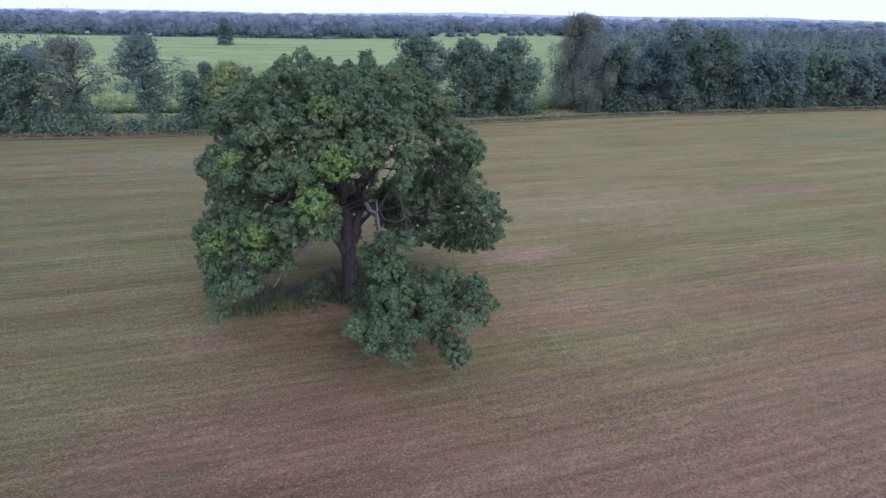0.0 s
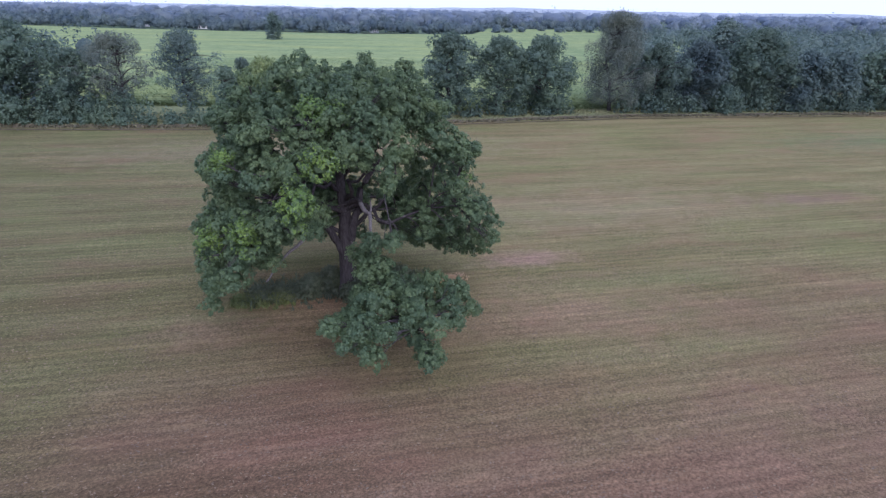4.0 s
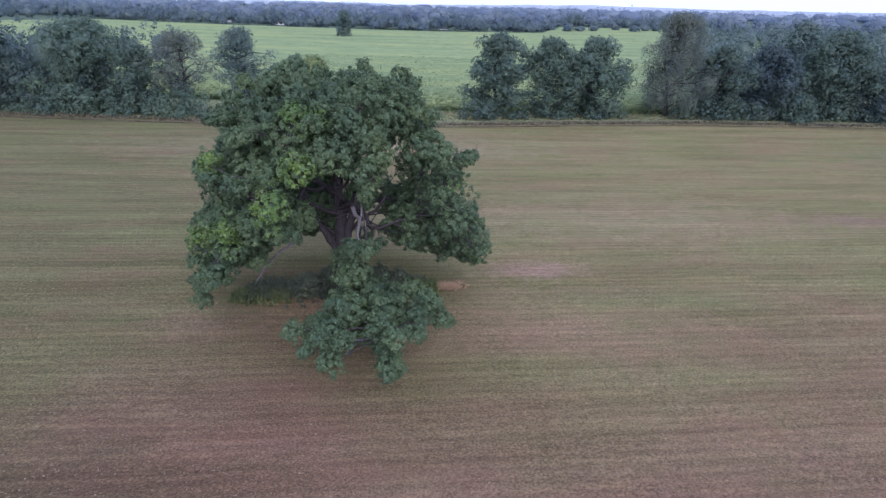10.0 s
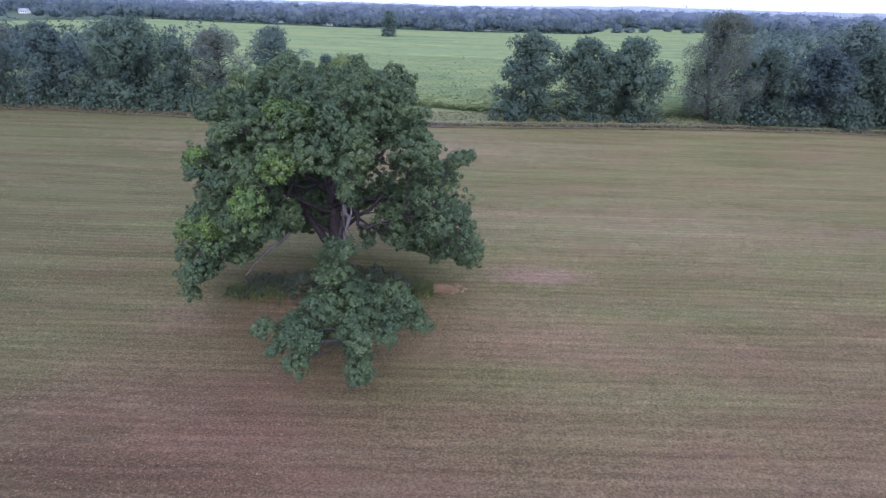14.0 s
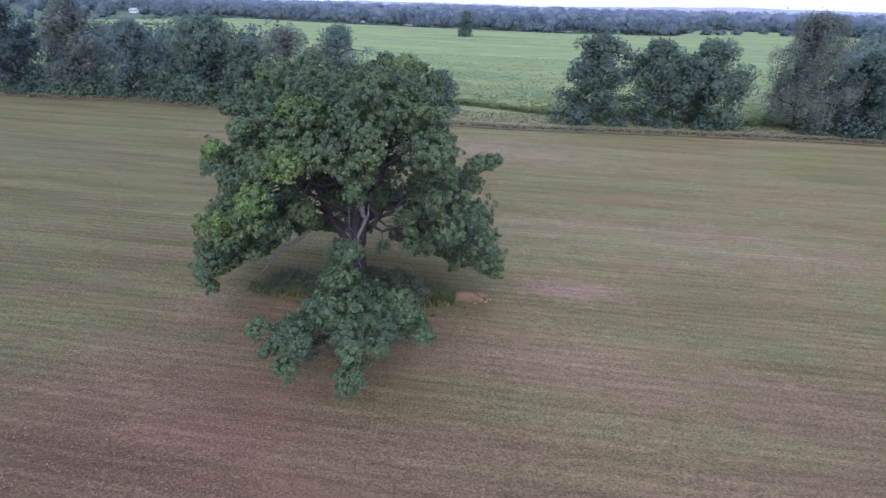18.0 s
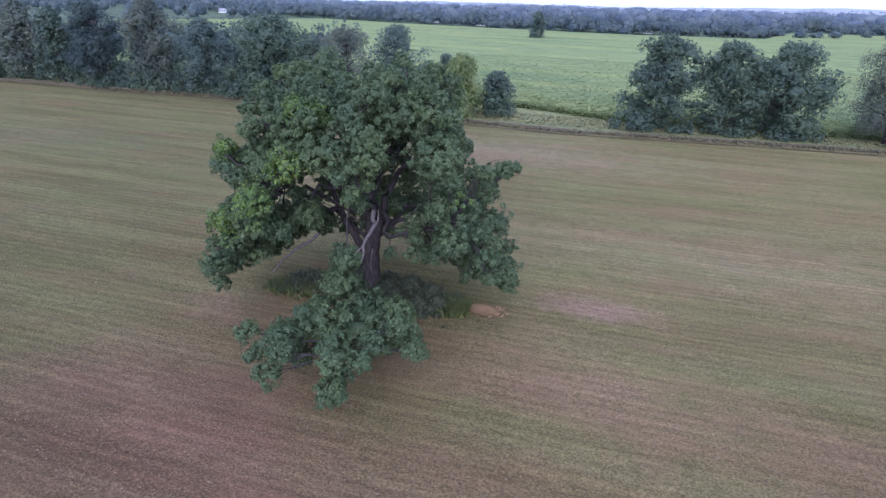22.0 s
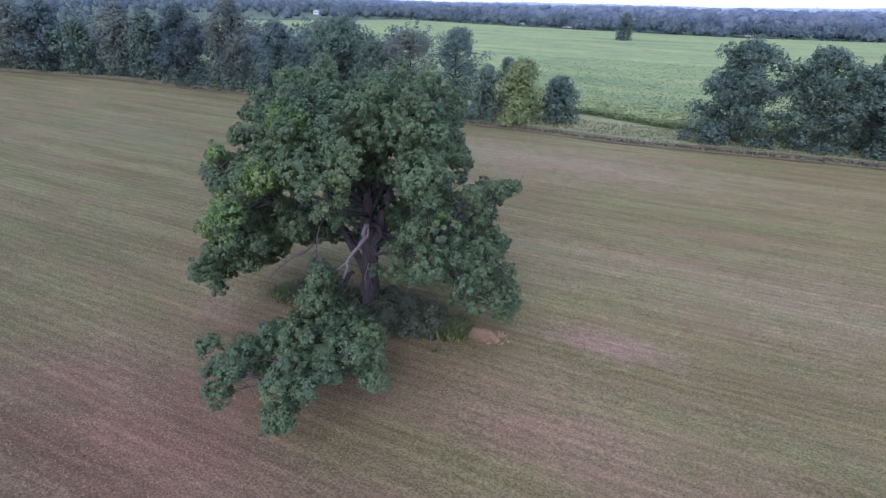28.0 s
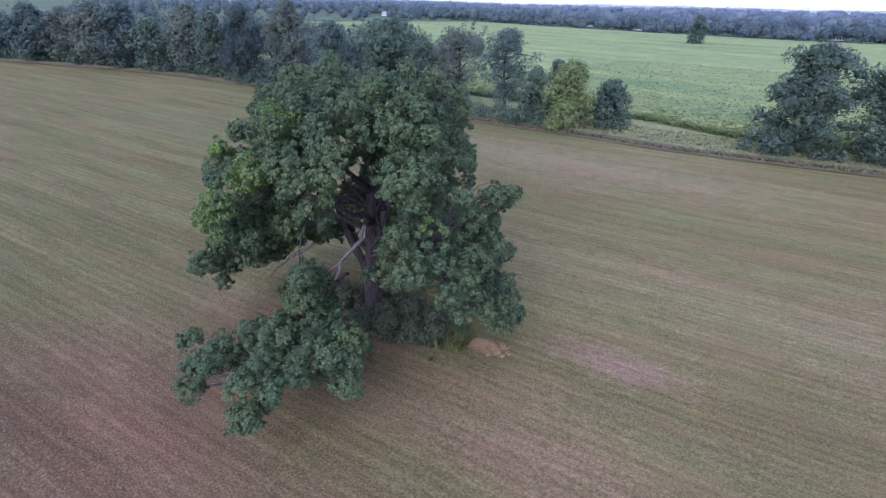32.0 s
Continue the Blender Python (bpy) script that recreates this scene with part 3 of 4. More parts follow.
bough([
       (-2.6, 27.1, 4.7, 1.4), (-0.2, 28.0, 4.6, 1.4), (-2.9, 24.7, 4.5, 1.1), (-0.0, 25.7, 4.9, 0.9), (-4.4, 27.1, 3.4, 0.9), (1.8, 29.1, 4.5, 0.9),
       (2.1, 25.1, 5.1, 0.6), (1.0, 24.4, 3.1, 0.6), (2.1, 28.0, 5.6, 0.6), (-1.3, 23.3, 5.2, 0.6), (-1.4, 27.1, 3.0, 0.6), (-0.9, 28.2, 2.7, 0.6),
       (-3.3, 25.9, 3.1, 0.6), (-4.3, 25.7, 4.0, 0.6), (1.8, 26.4, 5.1, 0.6), (0.4, 25.5, 3.3, 0.6), (1.2, 24.2, 5.3, 0.6), (0.8, 29.6, 3.3, 0.6),
       (-3.6, 26.7, 2.1, 0.6), (-2.0, 28.4, 2.2, 0.6), (-4.4, 23.9, 5.0, 0.6), (-3.5, 23.5, 4.1, 0.5), (-1.9, 23.0, 4.0, 0.7), (0.9, 24.2, 3.3, 0.8),
       (2.8, 28.4, 4.1, 0.7)], (-4.3, 33.3, 5.6), 0.2, 0.11, [(-3.9, 32.6, 5.6), (-2.6, 30.2, 4.4), (-1.2, 27.8, 3.6), (0.2, 25.8, 3.4)])
bough([
       (-3.2, 30.1, 7.2, 0.8), (-4.3, 31.4, 5.9, 0.8), (-2.8, 29.6, 6.0, 0.9), (-1.8, 30.2, 3.9, 1.7), (-3.3, 31.7, 2.1, 1.4), (-3.9, 28.7, 2.4, 1.1), (0.5, 30.3, 4.7, 0.9), (-3.5, 29.6, 5.6, 0.9), (-5.0, 30.2, 1.5, 0.9),
       (-2.0, 29.8, 1.5, 0.9), (-0.1, 30.2, 2.2, 0.6), (-1.1, 31.1, 1.7, 0.6), (-5.2, 32.1, 1.3, 0.6), (-4.2, 33.6, 2.3, 0.6), (-3.9, 28.7, 4.4, 0.6),
       (-1.2, 32.1, 2.4, 0.6)], (-4.3, 33.3, 5.6), 0.2, 0.10, [(-4.2, 32.6, 5.4), (-3.6, 31.0, 3.8), (-3.0, 29.6, 2.8)])
bough([
       (-2.4, 31.4, 13.7, 1.1), (-1.6, 30.6, 12.8, 0.9), (-1.8, 29.0, 7.8, 0.6)], FORK + [0.2, -0.1, 3.0], 0.2, 0.24)
bough([
       (-1.2, 35.7, 7.7, 1.5), (-6.2, 38.2, 7.2, 1.0), (-8.3, 37.1, 7.4, 1.2), (-8.7, 33.2, 7.8, 1.1), (-8.3, 39.1, 6.3, 1.1), (-1.2, 36.0, 5.3, 0.6),
       (-2.4, 36.5, 5.5, 0.6), (-3.5, 37.5, 5.6, 0.6), (-7.5, 37.6, 5.8, 0.6), (-8.3, 34.3, 6.7, 0.6)], FORK + [0.2, 0, 1.1], 0.8, 0.20)
bough([
       (0.5, 34.2, 12.5, 1.7), (1.1, 34.6, 9.5, 1.7), (1.8, 37.6, 7.7, 1.7), (3.2, 35.5, 7.4, 1.1), (0.6, 34.8, 7.0, 1.1), (2.5, 32.6, 8.5, 1.1),
       (-1.4, 38.5, 8.9, 1.1), (0.9, 39.3, 9.4, 0.9), (1.7, 37.4, 10.1, 0.9), (0.1, 37.1, 9.4, 0.9), (3.4, 34.1, 8.7, 0.6), (2.0, 33.0, 11.8, 0.6),
       (1.6, 32.4, 10.4, 0.6), (4.2, 36.5, 5.4, 0.6), (2.4, 38.8, 11.2, 0.6), (2.4, 40.0, 11.0, 0.6), (4.0, 33.8, 7.5, 0.6), (1.4, 33.2, 7.4, 0.6),
       (0.3, 36.0, 11.3, 0.6), (3.8, 35.0, 5.7, 0.6), (2.5, 35.4, 5.7, 0.6), (-0.5, 33.3, 6.8, 0.6), (1.8, 32.2, 12.7, 0.6), (2.4, 36.2, 11.6, 0.6)], FORK + [0.2, -0.1, 2.4], 0.2, 0.24)
bough([
       (-2.6, 37.8, 14.0, 1.7), (-6.9, 38.7, 15.4, 1.7), (-1.4, 37.1, 10.6, 1.2), (-2.4, 34.8, 14.4, 1.7), (-4.9, 36.5, 15.5, 1.7), (-4.2, 39.4, 15.6, 1.1),
       (-0.6, 36.5, 13.1, 1.1), (-2.4, 40.1, 13.1, 0.9), (-2.2, 36.3, 15.9, 0.9), (-3.0, 34.7, 16.5, 0.6), (-0.9, 39.6, 11.9, 0.6), (0.4, 35.4, 14.5, 0.6),
       (-0.2, 34.2, 14.9, 0.6), (-2.3, 40.5, 14.8, 0.6), (-2.6, 41.1, 11.9, 0.6), (-2.4, 38.1, 16.7, 0.6), (-1.8, 39.2, 16.0, 0.6), (-0.7, 36.0, 15.4, 0.6),
       (-5.4, 40.7, 15.9, 0.6), (-0.6, 38.4, 12.5, 0.6), (-3.4, 41.1, 15.4, 0.6), (-5.1, 38.4, 17.0, 0.6)], HEAD + [0.1, 0.2, 0.6], 0.2, 0.30)
bough([
       (-1.4, 38.6, 6.3, 1.7), (0.8, 39.4, 4.5, 1.7), (-1.4, 41.7, 5.0, 1.7), (2.6, 37.4, 5.3, 1.1), (-0.9, 41.3, 7.7, 1.1), (-0.0, 41.8, 2.7, 1.1),
       (0.9, 40.1, 6.9, 1.1), (0.5, 37.3, 5.6, 0.9), (3.0, 39.4, 3.5, 0.6), (-2.8, 38.6, 4.4, 0.6), (-2.1, 41.0, 3.0, 0.6), (1.7, 41.4, 3.6, 0.6),
       (1.2, 40.9, 10.4, 0.6), (2.7, 39.8, 5.7, 0.6), (-1.9, 40.4, 8.9, 0.6), (0.2, 41.3, 9.6, 0.6), (2.5, 40.3, 2.7, 0.6), (3.3, 38.9, 4.7, 0.6),
       (2.0, 41.5, 2.2, 0.6), (-0.6, 43.0, 9.0, 0.6), (1.3, 42.6, 1.9, 0.6), (3.6, 38.0, 3.7, 0.6), (-1.9, 39.7, 3.6, 0.6), (1.2, 37.1, 4.2, 0.6),
       (0.6, 42.0, 6.3, 0.6)], FORK + [0.2, 0.1, 0.3], 0.8, 0.24)
bough([
       (-4.1, 43.2, 5.8, 1.2), (-7.7, 41.7, 6.4, 1.7), (-3.3, 40.7, 6.7, 1.7), (-7.9, 44.5, 5.5, 1.7), (-3.6, 44.2, 4.1, 1.1), (-7.7, 44.5, 1.9, 0.9),
       (-4.8, 45.0, 3.1, 1.1), (-1.8, 43.3, 2.4, 1.1), (-2.1, 42.9, 7.0, 1.1), (-3.2, 40.2, 4.6, 0.9), (-5.2, 45.1, 4.4, 0.9), (-6.4, 40.2, 6.4, 0.9),
       (-6.3, 45.1, 6.8, 0.9), (-2.9, 44.7, 2.2, 0.6), (-3.2, 44.8, 8.9, 0.5), (-2.1, 44.0, 5.6, 0.6), (-3.4, 42.2, 9.8, 0.6), (-4.2, 45.3, 5.9, 0.6),
       (-3.3, 43.4, 2.3, 0.6), (-2.3, 44.3, 8.3, 0.6), (-3.6, 44.8, 6.6, 0.6), (-4.4, 41.4, 4.3, 0.6), (-3.8, 42.7, 7.2, 0.6), (-2.2, 42.9, 8.9, 0.6),
       (-1.9, 44.1, 4.3, 0.6)], FORK + [0, 0.2, 1.0], 0.8, 0.24)
bough([
       (-4.9, 41.4, 13.5, 1.7), (-6.8, 42.3, 9.3, 1.7), (-8.0, 42.7, 12.0, 1.7), (-10.0, 42.8, 9.8, 1.7), (-11.8, 41.3, 11.6, 1.3), (-9.7, 41.4, 13.7, 1.4),
       (-4.2, 42.2, 11.4, 1.1), (-8.1, 44.4, 8.2, 1.1), (-5.6, 43.8, 11.0, 1.1), (-7.4, 41.7, 14.7, 1.1), (-7.7, 44.6, 10.2, 0.9), (-10.7, 42.6, 12.3, 0.9),
       (-8.8, 40.6, 15.5, 0.9), (-6.0, 43.7, 13.0, 0.6), (-6.4, 45.3, 9.7, 0.6), (-9.8, 45.0, 8.6, 0.6), (-9.5, 44.4, 11.6, 0.6), (-6.4, 43.2, 14.1, 0.6)], FORK + [0, 0.2, 3.2], 0.2, 0.24)
bough([
       (-10.8, 42.8, 7.1, 1.7), (-13.0, 39.5, 7.2, 1.2), (-10.5, 39.6, 7.3, 1.7), (-12.3, 41.7, 5.9, 1.3), (-12.7, 41.4, 8.4, 1.4), (-14.4, 39.2, 3.9, 1.1),
       (-11.9, 42.9, 2.9, 1.1), (-11.1, 43.4, 4.6, 1.1), (-10.4, 43.6, 2.3, 0.7), (-10.1, 41.6, 4.8, 1.1), (-13.0, 38.1, 4.6, 1.1), (-13.7, 41.7, 2.9, 0.9),
       (-9.5, 45.0, 6.9, 0.9), (-9.3, 40.0, 4.3, 0.6), (-10.5, 38.7, 4.3, 0.6), (-13.4, 42.9, 3.8, 0.6), (-14.6, 40.5, 9.3, 0.6), (-13.4, 42.8, 7.2, 0.6),
       (-14.9, 40.5, 2.4, 0.6), (-12.5, 43.2, 10.1, 0.6), (-15.2, 39.9, 5.6, 0.6), (-10.0, 44.8, 4.5, 0.6), (-12.1, 43.4, 8.9, 0.6)], FORK + [-0.2, 0.1, 1.4], 0.8, 0.24)

bough([
       (-5.8, 31.2, 14.6, 0.9), (-6.7, 30.7, 15.1, 0.7), (-5.7, 28.7, 12.2, 1.0), (-6.6, 27.0, 10.6, 1.1), (-10.3, 27.9, 8.4, 0.9), (-13.2, 29.4, 7.2, 0.8),
       (-11.7, 29.5, 12.3, 0.7)], HEAD, 0.4, 0.2)
bough([
       (-6.9, 37.7, 10.5, 1.3), (-7.7, 37.2, 12.0, 1.2), (-6.2, 37.9, 12.6, 1.2), (-5.7, 37.0, 10.9, 0.9), (-8.1, 37.9, 9.4, 1.0), (-6.6, 36.6, 13.4, 1.0)], HEAD, 0.1, 0.12)
tv, tf = tube(bend((-6.6, 36.6, 7.3), (-5.0, 35.1, 7.95), orng, 6, 0.2, 0.05), np.linspace(0.2, 0.15, 6), 8, 0.1, orng)
child("limb", mesh_of("limb", tv, tf, bark, True), oak)

for path, r0, r1 in (([(-5.1, 35.2, 7.95), (-4.3, 34.4, 7.5), (-4.1, 33.6, 7.2), (-3.7, 32.4, 6.8), (-3.6, 32.0, 5.9)], 0.16, 0.07),
                     ([(-4.3, 34.5, 7.5), (-4.25, 34.6, 8.0), (-4.3, 34.7, 8.4)], 0.08, 0.03),
                     ([(-3.8, 32.6, 6.8), (-4.0, 31.9, 6.4), (-4.2, 31.5, 5.9)], 0.06, 0.02),
                     ([(-6.1, 36.1, 4.6), (-5.8, 35.6, 4.2), (-5.7, 35.4, 3.6), (-5.5, 35.3, 3.1)], 0.035, 0.012),
                     ([(-8.4, 33.4, 6.2), (-9.4, 32.4, 5.3), (-10.2, 31.6, 4.4), (-10.7, 31.1, 3.6)], 0.12, 0.05)):
    way_ = np.concatenate([bend(p, q, orng, 4, 0, 0.06)[:-1] for p, q in zip(np.array(path), np.array(path)[1:])] + [np.array(path)[-1:]])
    v, f = tube(way_, np.linspace(r0, r1, len(way_)), 7, 0.12, orng)
    child("dead_branch", mesh_of("dead_branch", v, f, dead_wood, True), oak_trunk, "bare bleached grey dead branch")

# ---- hedgerow trees ----
def broadleaf(name, height, width, mat, seed, sort="round", label="", leaf=0.26, dense=1.0, group="hedgerow trees"):
    """A tree with a crooked trunk, limbs and a crown of billowing leafy masses, its base at the origin."""
    r = np.random.default_rng(seed)
    tree = tagged(new(name), label, "tree" if height > 7 else "bush", group)
    bare = {"round": 0.05, "tall": 0.06, "bush": 0.0, "willow": 0.12, "open": 0.22}[sort] * height
    width = width * {"round": 1.12, "tall": 1.3, "bush": 1.25, "open": 1.2}.get(sort, 1.05)
    top = np.array([r.normal(0, 0.03) * height, r.normal(0, 0.03) * height, height * 0.86])
    stem = bend((0, 0, -0.3), top, r, 9, 0, 0.05)
    base = 0.02 * height + 0.05
    pieces = [tube(stem, np.linspace(base, base * 0.15, 9), 8, 0.08, r)]
    n = int({"round": 48, "tall": 46, "bush": 32, "willow": 54, "open": 46}[sort] * (0.7 + height / 40))
    pts, nrm, cores = [], [], []
    for k in range(n):
        h = (k + 0.5) / n
        z = bare + (height - bare) * (h ** 0.85)
        if sort == "tall":
            prof = 0.62 + 0.42 * np.sin(np.pi * min(1, h * 0.9 + 0.1)) - 0.55 * max(0, h - 0.7) / 0.3
        elif sort == "bush":
            prof = 1.0 - 0.75 * h ** 2
        elif sort == "open":
            prof = 0.5 + 0.6 * np.sin(np.pi * h) - 0.3 * max(0, h - 0.75) / 0.25
        else:
            prof = 0.80 + 0.32 * np.sin(np.pi * h ** 0.8) - 0.5 * max(0, h - 0.6) / 0.4
        a = k * 2.4 + r.uniform(-0.5, 0.5)
        lr = width * (0.09 + 0.09 * r.random() ** 1.2) * {"open": 0.85, "bush": 1.2, "willow": 0.85}.get(sort, 1.0)
        reach = 1 + 0.11 * np.sin(a * 2 + seed) + 0.09 * np.sin(h * 9 + seed * 1.7)
        rad_ = max(0.0, width * 0.5 * prof * reach * r.uniform(0.08, 1.0) ** 0.6 - lr * 0.75)
        c = np.array([np.cos(a) * rad_, np.sin(a) * rad_, min(z, height - lr * 0.7)])
        j = int(np.clip(np.searchsorted(stem[:, 2], c[2] - rad_ * 0.5), 1, 7))
        pieces.append(tube(bend(stem[j], c, r, 6, 0.1 * rad_, 0.07), np.linspace(base * 0.35, 0.03, 6), 5, 0.1, r))
        airy = sort in ("open", "willow")
        p, m = florets(c, lr * (1.15 if airy else 1.0), r, 20 if airy else 13, leaf * (1.9 if airy else 1.75), 0.8, dense * (1.4 if sort == "willow" else 1.0))
        if sort == "willow":
            p[:, 2] -= np.abs(r.normal(0, 1, len(p))) * lr * 0.8 * (rad_ / (width * 0.5) + 0.1)
        elif not airy:
            cores.append(heart(c, lr * 0.5, r))
        pts.append(p)
        nrm.append(m)
    v, f = joined(pieces)
    child("trunk", mesh_of("trunk", v, f, bark, True), tree)
    pts, nrm = np.concatenate(pts), np.concatenate(nrm)
    ok = pts[:, 2] > 0.15
    v, f = joined([small_leaves(pts[ok], nrm[ok], leaf * (0.72 if sort in ("open", "willow") else 1.0), r, 0.5), *cores])
    child("crown", mesh_of("crown", v, f, mat), tree)
    return tree


def stand(tree, x, y):
    tree.location = (x, y, float(ground(np.array(x), np.array(y))) - 0.05)
    return tree


HEDGE = [
    # height, width, leaves, sort, x, y
    (14.4, 13, wood_leaf, "tall", -209.8, 35.9), (16.3, 13.5, wood_leaf, "tall", -194.0, 43.6), (15.3, 13, grey_leaf, "tall", -187.4, 51.3),
    (17.4, 13, grey_leaf, "tall", -173.5, 56.5), (17.5, 14, wood_leaf, "tall", -165.3, 62.2), (13.9, 11, dark_leaf, "round", -152.8, 65.7),
    (17.6, 13, grey_leaf, "tall", -144.0, 73.2), (16.1, 9, dark_leaf, "tall", -131.8, 74.8), (18.0, 12, wood_leaf, "tall", -123.1, 79.1),
    (19.9, 11, grey_leaf, "tall", -109.1, 84.8), (15.6, 10.7, wood_leaf, "tall", -96.0, 88.3), (16.8, 18.5, dark_leaf, "round", -82.7, 95.9),
    (12.7, 8, dark_leaf, "round", -71.8, 97.1), (15.1, 11.5, grey_leaf, "open", -66.5, 100.7), (16.0, 11, wood_leaf, "open", -53.6, 102.4),
    (10.0, 6.4, dark_leaf, "round", -45.2, 101.3), (11.2, 5.6, dark_leaf, "round", -44.3, 106.5), (11.6, 11.0, yellow_leaf, "bush", -39.1, 103.7),
    (8.3, 9.2, dark_leaf, "bush", -34.8, 110.9), (16.5, 15, dark_leaf, "round", -5.2, 119.5), (16.0, 12.6, dark_leaf, "round", 5.4, 124.0),
    (16.3, 15.5, dark_leaf, "round", 14.7, 127.9), (21.6, 15.5, grey_leaf, "willow", 31.9, 134.5), (15.3, 13, dark_leaf, "round", 42.4, 136.8),
    (15.7, 14, wood_leaf, "round", 53.0, 140.8), (18.6, 20, dark_leaf, "round", 69.3, 146.4), (20.3, 15, wood_leaf, "tall", 65.2, 160.2),
    (13.7, 13.4, wood_leaf, "round", 81.7, 148.5), (14.1, 13.5, wood_leaf, "round", 90.3, 149.6), (13.8, 15, dark_leaf, "round", 102.5, 153.7),
    (12.7, 14, wood_leaf, "round", 113.2, 156.3), (13.3, 16, wood_leaf, "round", 124.1, 159.1), (6.1, 8, wood_leaf, "bush", 78.6, 142.8),
    (6.3, 8, dark_leaf, "bush", 58.8, 137.5)]
KIND = {"tall": "tall slender deciduous tree in the hedgerow", "round": "broad dark green tree in the hedgerow", "bush": "low rounded bush at the field edge",
        "willow": "tall grey-green willow with drooping twigs", "open": "thin-crowned tree with bare branches showing"}
for k, (h, w, mat, sort, x, y) in enumerate(HEDGE):
    kind = "bush" if sort == "bush" else "willow_tree" if sort == "willow" else "hedgerow_tree"
    label = "rounded bush turning yellow at the field edge" if mat is yellow_leaf else KIND[sort]
    away_ = math.hypot(x - 10, y - 10) > 150
    stand(broadleaf(kind, h, w, mat, 100 + k, sort, label, 0.40 if away_ else 0.25, 0.8 if away_ else 1.0), x, y)
stand(broadleaf("field_tree", 17.0, 11.0, wood_leaf, 300, "round", "dark tree standing alone in the corn", 0.6, 0.9), -135.0, 362.0)


# ---- woods behind ----
def far_wood(name, spots, mat, label, leaf=1.0, tuft=0.12, seed=3, k=9, core=0.36):
    """Closed woodland: many crowns, each of several uneven leafy masses, as one mass."""
    r = np.random.default_rng(seed)
    parts_ = []
    for x, y, h, w in spots:
        z0 = float(ground(np.array(x), np.array(y)))
        tall = h * 0.46
        ball = DOME * r.uniform(0.85, 1.08, (len(DOME), 1)) * [w * core, w * core, tall * core * 2.35]
        parts_.append((ball + [x, y, z0 + h - tall], DOME_F))
        p, n = florets((x, y, z0 + h - tall), w * 0.46, r, k, w * tuft, tall / (w * 0.46))
        parts_.append(small_leaves(p, n, leaf, r, 0.3))
    v, f = joined(parts_)
    v[:, 2] = np.maximum(v[:, 2], ground(v[:, 0], v[:, 1]) - 0.5)
    return tagged(new(name, mesh_of(name, v, f, mat, True)), label, "woodland", kind="stuff")


wr = np.random.default_rng(21)


def wood_spots(n, xr, yr, keep):
    out = []
    while len(out) < n:
        x, y = wr.uniform(*xr), wr.uniform(*yr)
        if keep(x, y):
            out.append((x, y, wr.uniform(8, 17), wr.uniform(8, 15)))
    return out


near_right = wood_spots(460, (36, 420), (140, 480), lambda x, y: y > float(edge(x)) + 14 and x > 10 + 0.2 * y)
far_wood("woodland", near_right, wood_leaf, "dense dark green deciduous woodland beyond the field", 0.72, 0.1, 4, 8, 0.22)
near_left = wood_spots(150, (-420, -85), (-60, 200), lambda x, y: float(edge(x)) + 14 < y < float(edge(x)) + 70 and x < -95)
far_wood("woodland", near_left, wood_leaf, "tall dark deciduous woodland along the field edge", 0.55, 0.09, 5, 12, 0.2)
BELT = ([-900, -300, -100, -14, 0, 115, 150, 300, 700], [520, 480, 490, 530, 700, 710, 520, 420, 420])
belt = wood_spots(760, (-900, 700), (420, 780), lambda x, y: 0 < y - np.interp(x, *BELT) < 70)
belt += [(wr.uniform(2, 110), wr.uniform(560, 640), wr.uniform(6, 13), wr.uniform(9, 15)) for _ in range(9)]
belt = [(x, y, h * (0.62 + 0.3 * abs(math.sin(x * 0.031 + 1)) + 0.14 * math.sin(x * 0.11)), w) for x, y, h, w in belt]
far_wood("woodland", belt, far_leaf, "far belt of deciduous woodland behind the corn, haze painted into its leaves", 1.1, 0.105, 6, 7, 0.31)
behind = wood_spots(700, (-1100, 900), (480, 900), lambda x, y: 70 < y - np.interp(x, *BELT) < 260)
far_wood("woodland", [(x, y, h + 2, w * 1.5) for x, y, h, w in behind], mid_leaf, "far belt of deciduous woodland behind the corn, haze painted into its leaves", 1.4, 0.15, 9, 7, 0.34)
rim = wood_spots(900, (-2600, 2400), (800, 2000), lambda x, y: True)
far_wood("woodland", [(x, y, h + 4, w * 3.5) for x, y, h, w in rim], rim_leaf, "distant wooded horizon, summer haze painted into its leaves", 2.6, 0.18, 7, 4, 0.36)
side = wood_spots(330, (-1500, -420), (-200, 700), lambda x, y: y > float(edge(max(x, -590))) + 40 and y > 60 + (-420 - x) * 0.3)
far_wood("woodland", side, far_leaf, "distant wooded horizon, summer haze painted into its leaves", 1.2, 0.15, 8, 7, 0.34)


def undergrowth(name, xs, off, height, mat, label, seed, leaf=0.5, per=60, step=2.2):
    """Brambles and saplings that close the foot of a hedge, as one mass."""
    r = np.random.default_rng(seed)
    pts, nrm = [], []
    for x in np.arange(xs[0], xs[1], step):
        xx = x + r.normal(0, 0.8)
        y = float(edge(xx)) + r.uniform(*off)
        z0, h = float(ground(np.array(xx), np.array(y))), height * r.uniform(0.45, 1.15)
        p, n = florets((xx, y, z0 + h * 0.45), 1.0, r, per // 26, 0.3, 1.0)
        p = (p - [xx, y, z0 + h * 0.45]) * [step * 0.75, step * 0.7, h * 0.55] + [xx, y, z0 + h * 0.45]
        pts.append(p)
        nrm.append(n)
    p, n = np.concatenate(pts), np.concatenate(nrm)
    v, f = small_leaves(p, n, leaf, r, 0.4)
    return tagged(new(name, mesh_of(name, v, f, mat)), label, "undergrowth", kind="stuff")


